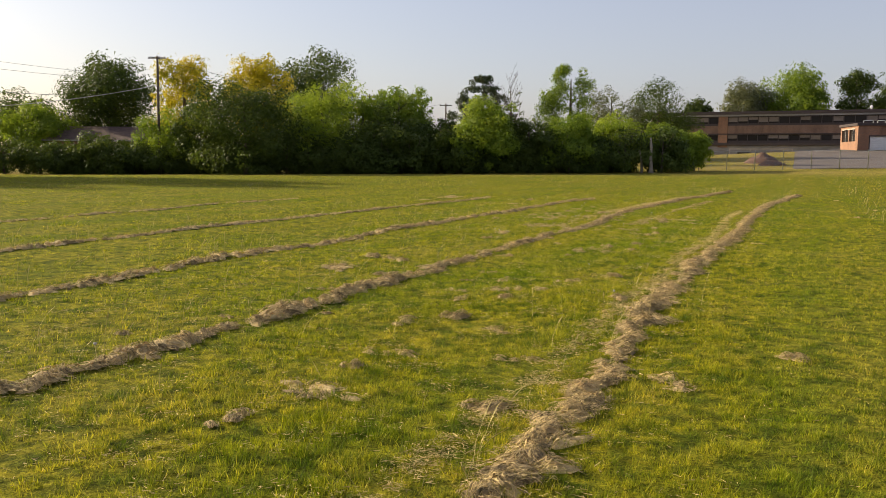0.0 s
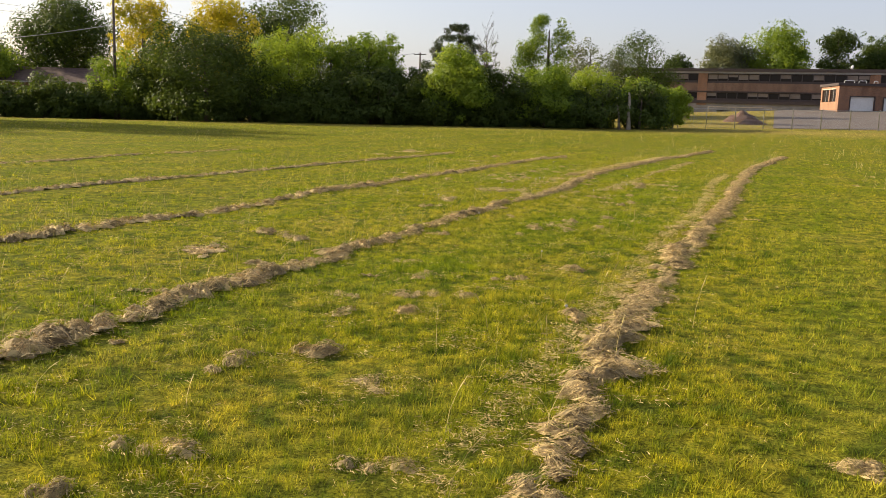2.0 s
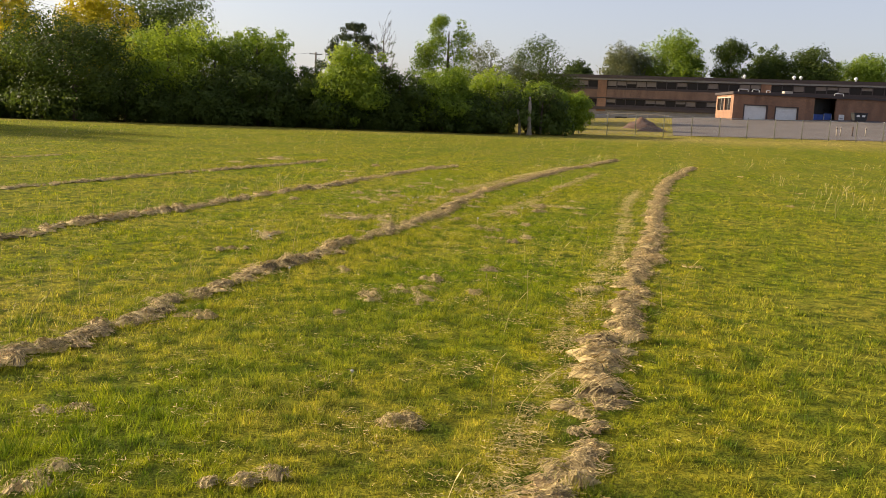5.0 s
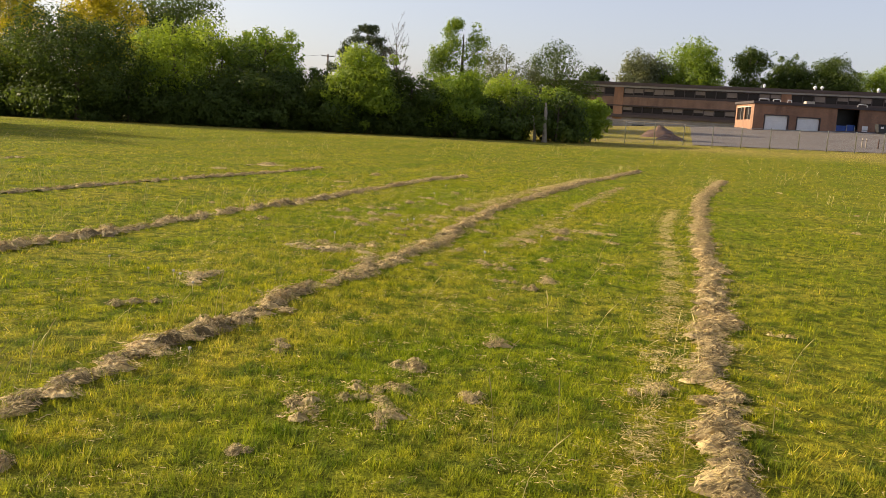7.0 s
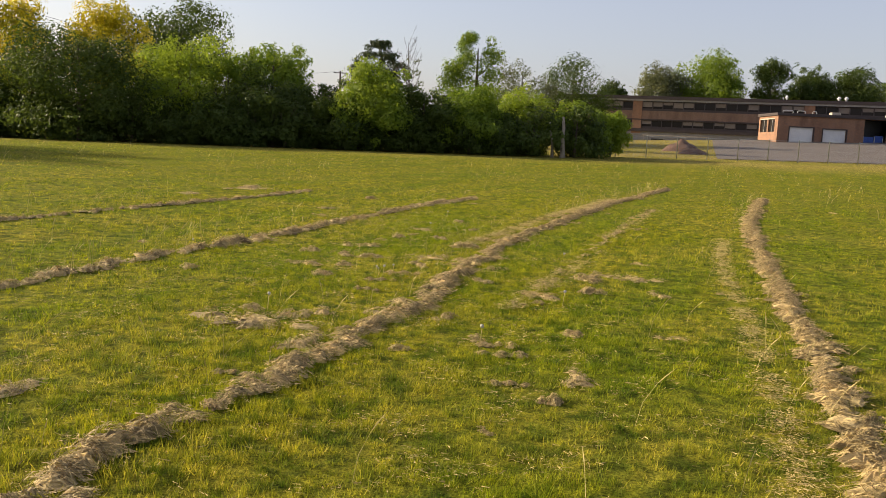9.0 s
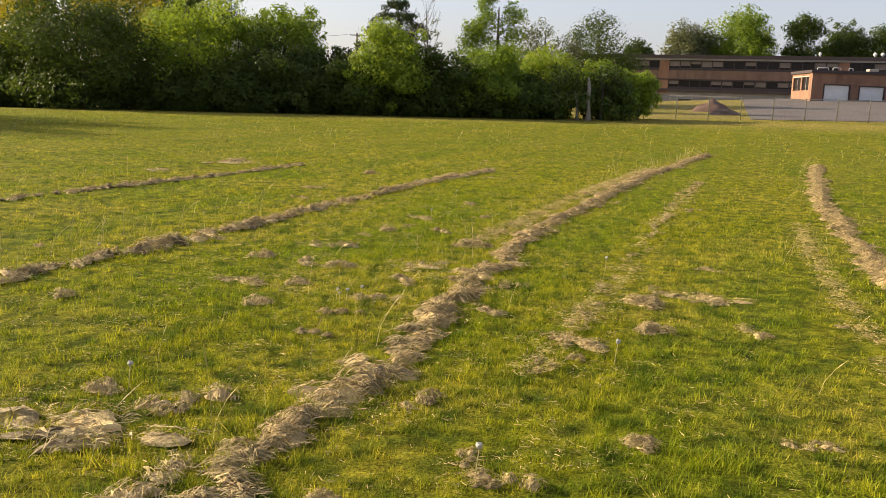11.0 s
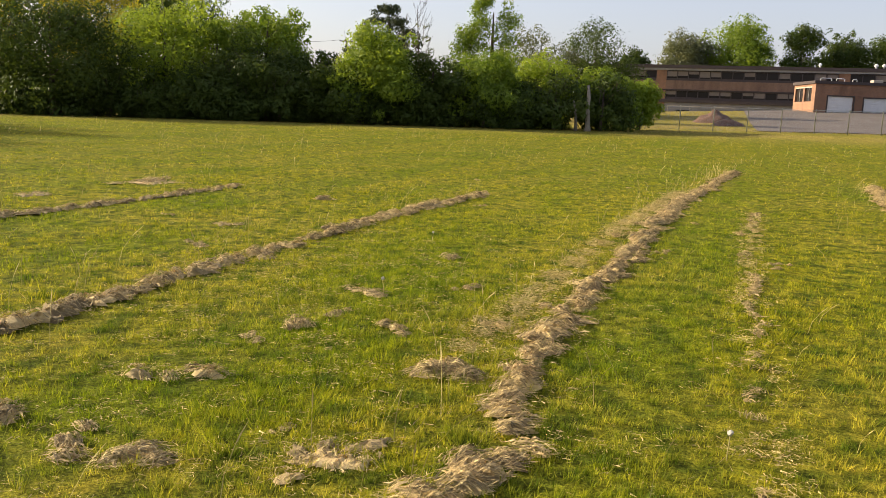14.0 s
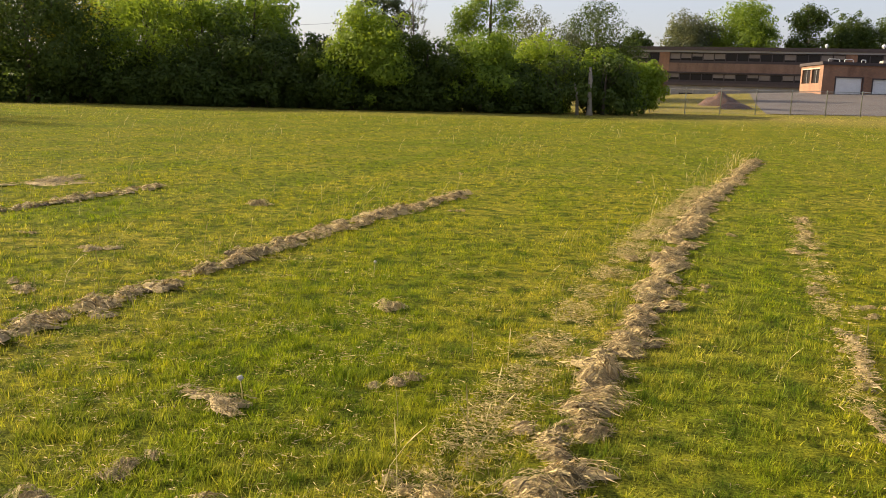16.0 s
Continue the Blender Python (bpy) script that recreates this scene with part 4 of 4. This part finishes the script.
# place and radius of the larger clumps, stretch by stretch of the field
CLUMPS_NEAR = [
    (-1.42, 4.56, 0.07), (-0.01, 5.07, 0.1), (-1.08, 5.24, 0.14), (1.2, 5.77, 0.1), (-0.98, 6.02, 0.06), (0.23, 6.47, 0.08), (-0.75, 6.53, 0.1), (2.29, 6.55, 0.08), (0.06, 7.55, 0.1),
    (-0.79, 7.79, 0.08), (-0.33, 8.07, 0.09), (-0.33, 9.11, 0.07), (1.37, 9.16, 0.08), (0.14, 9.16, 0.07), (-0.41, 9.7, 0.07), (0.15, 9.74, 0.09), (0.56, 9.79, 0.07), (0.16, 10.65, 0.07),
    (0.95, 10.68, 0.07), (1.61, 11.45, 0.08), (-2.07, 11.48, 0.17), (-1.4, 12.65, 0.11), (-1.79, 12.94, 0.09), (1.84, 14.3, 0.09), (1.42, 14.31, 0.09),
]
CLUMPS_MIDDLE = [
    (2.31, 14.56, 0.06), (1.85, 14.66, 0.08), (3.39, 14.82, 0.08), (2, 15.12, 0.09), (2.6, 15.85, 0.1), (-0.05, 16.54, 0.07), (0.22, 17.62, 0.16), (3.44, 18.5, 0.1), (1.62, 19.15, 0.14),
    (2.3, 19.17, 0.06), (2.99, 19.37, 0.07), (1.19, 19.72, 0.2), (3.67, 19.78, 0.06), (4.48, 19.84, 0.06), (1.51, 20.12, 0.11), (1.07, 20.29, 0.07), (3.67, 21.38, 0.11), (1.97, 21.52, 0.06),
    (4.23, 21.81, 0.1), (4.98, 21.9, 0.08), (2.09, 22.08, 0.06), (1.46, 22.28, 0.09), (3.92, 22.48, 0.07), (2.32, 22.52, 0.08), (4.38, 22.62, 0.12),
]
CLUMPS_FAR = [
    (4.97, 22.89, 0.16), (1.21, 22.96, 0.14), (1.64, 23.02, 0.08), (4.6, 23.13, 0.07), (2.51, 23.16, 0.08), (1.89, 23.85, 0.1), (2.66, 23.85, 0.15), (1.57, 23.98, 0.08), (1.13, 24.25, 0.1),
    (5.4, 24.25, 0.09), (1.77, 24.98, 0.12), (3.17, 25.06, 0.12), (1.98, 25.73, 0.06), (2.87, 25.96, 0.07), (2.23, 26.03, 0.08), (3.52, 26.22, 0.07), (2.45, 26.37, 0.06), (4.22, 26.81, 0.08),
    (2.61, 27.03, 0.1), (3.4, 27.38, 0.06), (3.31, 28.96, 0.08), (0.69, 30.8, 0.11), (-2.63, 33.19, 0.18), (1.46, 34.17, 0.11), (-1.75, 35.51, 0.24), (-1.74, 35.93, 0.24),
]
kinds = [clump(1, 0.14, 0.055, 5), clump(2, 0.1, 0.045, 4), clump(3, 0.19, 0.04, 8), clump(4, 0.12, 0.065, 5), clump(5, 0.16, 0.045, 7)]
RADII = (0.14, 0.1, 0.19, 0.12, 0.16)
cr = random.Random(12)
lying = CLUMPS_NEAR + CLUMPS_MIDDLE + CLUMPS_FAR
for i in range(55):
    # small scraps, most of them between the second and the third row
    cy = 6 + 34 * cr.random()
    lying.append((0.36 * cy - 4.6 + (cr.uniform(-1.2, 1.5) if cr.random() < 0.6 else cr.uniform(-7, 7)), cy, cr.uniform(0.03, 0.07)))
placed = set()
for i, (x, y, r) in enumerate(lying):
    which = (1, 3, 0)[i % 3] if r < 0.09 else ((0, 3, 4)[i % 3] if r < 0.125 else (2, 4)[i % 2])
    m = pose(x, y, float(ground_z(np.array(x), np.array(y))), 0, 0, cr.uniform(0, 360))
    ob = copy_thing(kinds[which], m) if which in placed else kinds[which]
    placed.add(which)
    ob.matrix_basis = m
    k = 1.2 * r / RADII[which]
    ob.scale = (k * cr.uniform(0.85, 1.2), k, min(k, 1.2) * cr.uniform(0.65, 1.05))

# ---- flat straw litter between the rows ----
def litter(line, half_width, per_metre, seed, label, bare=0.1):
    rng = np.random.RandomState(seed)
    x, y, s = smooth_line(line, 0.05)
    tx, ty = np.gradient(x), np.gradient(y)
    ln = np.hypot(tx, ty)
    n = int(s[-1] * per_metre)
    i = rng.randint(0, len(x), n)
    o = rng.normal(0, half_width, n)
    px, py = x[i] + ty[i] / ln[i] * o, y[i] - tx[i] / ln[i] * o
    keep = soft_noise(px, py, 0.9, seed) + 0.8 * soft_noise(px, py, 0.22, seed + 1) > rng.uniform(bare, bare + 1.1, n)
    px, py = px[keep], py[keep]
    v, f = strands(rng, px, py, ground_z(px, py) + rng.uniform(0.006, 0.034, len(px)), 0.038, 0.0026, 0.15)
    return tagged(part("straw_litter", mesh_of("straw_litter", v, f, M_LITTER), M_LITTER), label, "straw", kind="stuff")


litter(TRACK_A, 0.07, 1300, 71, "pale dry straw scattered along the mown track", bare=-0.9)
litter(TRACK_B, 0.09, 2800, 73, "pale dry straw scattered beside the hay ridge", bare=-0.9)
litter(ROW_THIN, 0.1, 2400, 75, "pale dry straw scattered along a wheel track")
litter([(-1.5, 2.5), (0.5, 9.0), (3.2, 17.5), (2.8, 24.0), (2.5, 29.0)], 1.1, 4500, 77, "loose dry stems scattered over the mown grass")
litter([(-4.0, 4.5), (-2.5, 12.0), (-0.5, 18.0), (1.5, 26.0), (2.8, 31.0)], 1.2, 3600, 79, "loose dry stems scattered over the mown grass")


# ---- grass ----
def grass():
    """Tufts of blades over the whole field: many and fine beside the walked strip, fewer and coarser away from it."""
    rng = np.random.RandomState(90)
    cx, cy = np.meshgrid(np.arange(-52, 52, 1.0), np.arange(1, 98, 1.0))
    cx, cy = cx.ravel(), cy.ravel()
    # the strip that is walked runs from (0, 0) to (3.5, 23)
    along = np.clip(cy - 4.0, 0, 23)
    d = np.hypot(np.maximum(np.abs(cx + 0.5 - 0.15 * along) - 0.8, 0) * 1.9, np.maximum(cy - 4.0 - along, 0)) + 4.0
    d = np.where(np.abs(cx - 0.15 * along) > 0.62 * (cy + 3), d * 2.2, d)
    n = rng.poisson(np.clip(430 * (4 / d) ** 1.72, 6.5, 430))
    x, y, d = (np.repeat(v, n) for v in (cx, cy, d))
    x, y = x + rng.uniform(0, 1, len(x)), y + rng.uniform(0, 1, len(y))
    size = np.clip(0.62 + 0.4 * soft_noise(x, y, 0.45, 91) + 0.22 * soft_noise(x, y, 2.2, 92) + 0.42 * soft_noise(x, y, 0.16, 93), 0.12, 1.8) * rng.uniform(0.45, 1.5, len(x))
    # longer grass that the mower missed along the ridges
    for line in (ROW_A, ROW_B, ROW_C):
        away = np.abs(x - np.interp(y, [p[1] for p in line], [p[0] for p in line])) * 0.93
        size = size * (1 + 0.4 * np.clip(1 - np.abs(away - 0.24) / 0.14, 0, 1) * np.clip(0.5 + soft_noise(x, y, 0.7, 94), 0, 1))
    for line in (TRACK_A, TRACK_B):
        on = (y > line[0][1]) & (y < line[-1][1])
        away = np.abs(x - np.interp(y, [p[1] for p in line], [p[0] for p in line])) * 0.93
        size = np.where(on, size * (1 - 0.75 * np.clip(1.6 - away / 0.1, 0, 1) * np.clip(0.8 + 0.5 * soft_noise(x, y, 0.8, 99), 0, 1)), size)
    blades = np.clip(15 * (6 / d) ** 0.55, 5, 15).astype(int)
    x, y, d, size = (np.repeat(v, blades) for v in (x, y, d, size))
    n = len(x)
    far = np.clip(d / 5.0, 1, 12)
    spread_r = (0.022 + 0.014 * size) * far ** 0.6
    a = rng.uniform(0, 2 * np.pi, n)
    q = np.abs(rng.normal(0, 1, n))
    x, y = x + np.cos(a) * q * spread_r, y + np.sin(a) * q * spread_r
    h = (0.017 + 0.032 * size) * rng.uniform(0.55, 1.3, n) * far ** -0.12
    w = 0.0038 * rng.uniform(0.7, 1.5, n) * far ** 0.85
    turn = rng.uniform(0, 2 * np.pi, n)
    s = np.stack([np.cos(turn), np.sin(turn), 0 * a], -1) * (w / 2)[:, None]
    tip = np.stack([np.cos(a) * q * 0.35 + rng.normal(0.08, 0.3, n), np.sin(a) * q * 0.35 + rng.normal(0, 0.3, n), 0 * a + 1], -1) * h[:, None]
    base = np.stack([x, y, ground_z(x, y) - 0.004], -1)
    v = np.stack([base - s, base + s, base + tip], 1).reshape(-1, 3)
    ob = part("grass", mesh_of("grass", v, np.arange(len(v)).reshape(-1, 3), M_BLADE), M_BLADE)
    return tagged(ob, "short mown green and yellowish grass blades", "grass", kind="stuff")


grass()


def stalks():
    """Tall dry seed stems that the mower left standing."""
    rng = np.random.RandomState(95)
    xs, ys = [], []
    for line, n, spread_m in ((ROW_A, 240, 0.4), (ROW_B, 420, 0.4), (ROW_C, 300, 0.5), (ROW_D, 240, 0.7)):
        x, y, s = smooth_line(line, 0.05)
        i = rng.randint(0, len(x), n)
        xs.append(x[i] - rng.gamma(2, spread_m / 2, n)), ys.append(y[i] + rng.normal(0, 0.3, n))
    n = 5200
    X, Y = rng.uniform(-25, 30, n), rng.uniform(24, 75, n)
    k = soft_noise(X, Y, 9, 96) + soft_noise(X, Y, 2.2, 97) > rng.uniform(0.1, 1.9, n)
    xs.append(X[k]), ys.append(Y[k])
    n = 1700
    X, Y = rng.uniform(4, 16, n), rng.uniform(8, 34, n)
    k = (X > 0.36 * Y + 1.5) & (soft_noise(X, Y, 1.3, 98) > rng.uniform(-0.3, 0.9, n))
    xs.append(X[k]), ys.append(Y[k])
    n = 90
    xs.append(rng.uniform(-5, 6, n)), ys.append(rng.uniform(5, 30, n))
    x, y = np.concatenate(xs), np.concatenate(ys)
    n = len(x)
    h = rng.uniform(0.1, 0.36, n)
    far = np.where(x > 0.36 * y + 1.5, np.clip((y - 8) / 9, 1, 3.2), np.clip((y - 26) / 9, 1, 3.2))
    w = 0.0034 * far
    a = rng.uniform(0, 6.28, n)
    lean = np.stack([rng.normal(0.25, 0.3, n), rng.normal(0, 0.3, n), 0 * h], -1) * h[:, None]
    s = np.stack([np.cos(a), np.sin(a), 0 * a], -1)
    base = np.stack([x, y, ground_z(x, y)], -1)
    up = np.stack([0 * h, 0 * h, h], -1)
    W = w[:, None]
    rows_ = []
    for u, k in ((0, 1.0), (0.4, 0.8), (0.72, 0.6), (0.84, 2.2), (1.0, 0.4)):
        c = base + up * u + lean * u * u
        rows_ += [c - s * W * k / 2, c + s * W * k / 2]
    v = np.stack(rows_, 1).reshape(-1, 3)
    b = np.arange(n)[:, None] * 10
    f = np.concatenate([b + [2 * i, 2 * i + 1, 2 * i + 3, 2 * i + 2] for i in range(4)])
    ob = part("seed_stalks", mesh_of("seed_stalks", v, f, M_STALK), M_STALK)
    return tagged(ob, "scattered tall straw-coloured grass seed stems", "dry grass", kind="stuff")


stalks()


# ---- dandelion seed heads ----
def dandelion():
    ob = thing("dandelion", pose(0, 0, 0), "white dandelion seed head on a thin stem", "dandelion", "dandelions in the grass")
    part("stem", tube(bmesh.new(), [(0, 0, -0.01), (0.005, 0, 0.06), (0.012, 0, 0.11)], [0.0025, 0.002, 0.002], 5), M_STALK, ob)
    bm = bmesh.new()
    bmesh.ops.create_icosphere(bm, subdivisions=2, radius=0.012, matrix=Matrix.Translation((0.012, 0, 0.118)))
    jr = random.Random(3)
    for v in bm.verts:
        v.co += (v.co - Vector((0.012, 0, 0.118))) * jr.uniform(-0.25, 0.2)
    part("seed_head", bm, M_SEED, ob)
    return ob


M_SEED = plain("seed_fluff", (0.42, 0.4, 0.34), 0.9, 0, 0.08, 40.0)
flower = dandelion()
SPOTS = [(0.05, 17.3), (0.12, 17.2), (-0.2, 17.5), (0.3, 16.9), (2.05, 22.3), (2.1, 22.25), (2.2, 22.4), (2.02, 22.35), (0.3, 24.6), (-0.3, 23.9), (1.2, 20.3), (2.9, 19.4)]
dr = random.Random(21)
SPOTS += [(round(dr.uniform(-4, 3) + 0.15 * q, 2), round(6 + q, 2)) for q in range(0, 26, 3)]
for q, (x, y) in enumerate(SPOTS):
    m = pose(x, y, float(ground_z(np.array(x), np.array(y))), 0, 0, dr.uniform(0, 360))
    if q == 0:
        flower.matrix_basis = m
    else:
        k = dr.uniform(0.8, 1.25)
        copy_thing(flower, m).scale = (k, k, k)
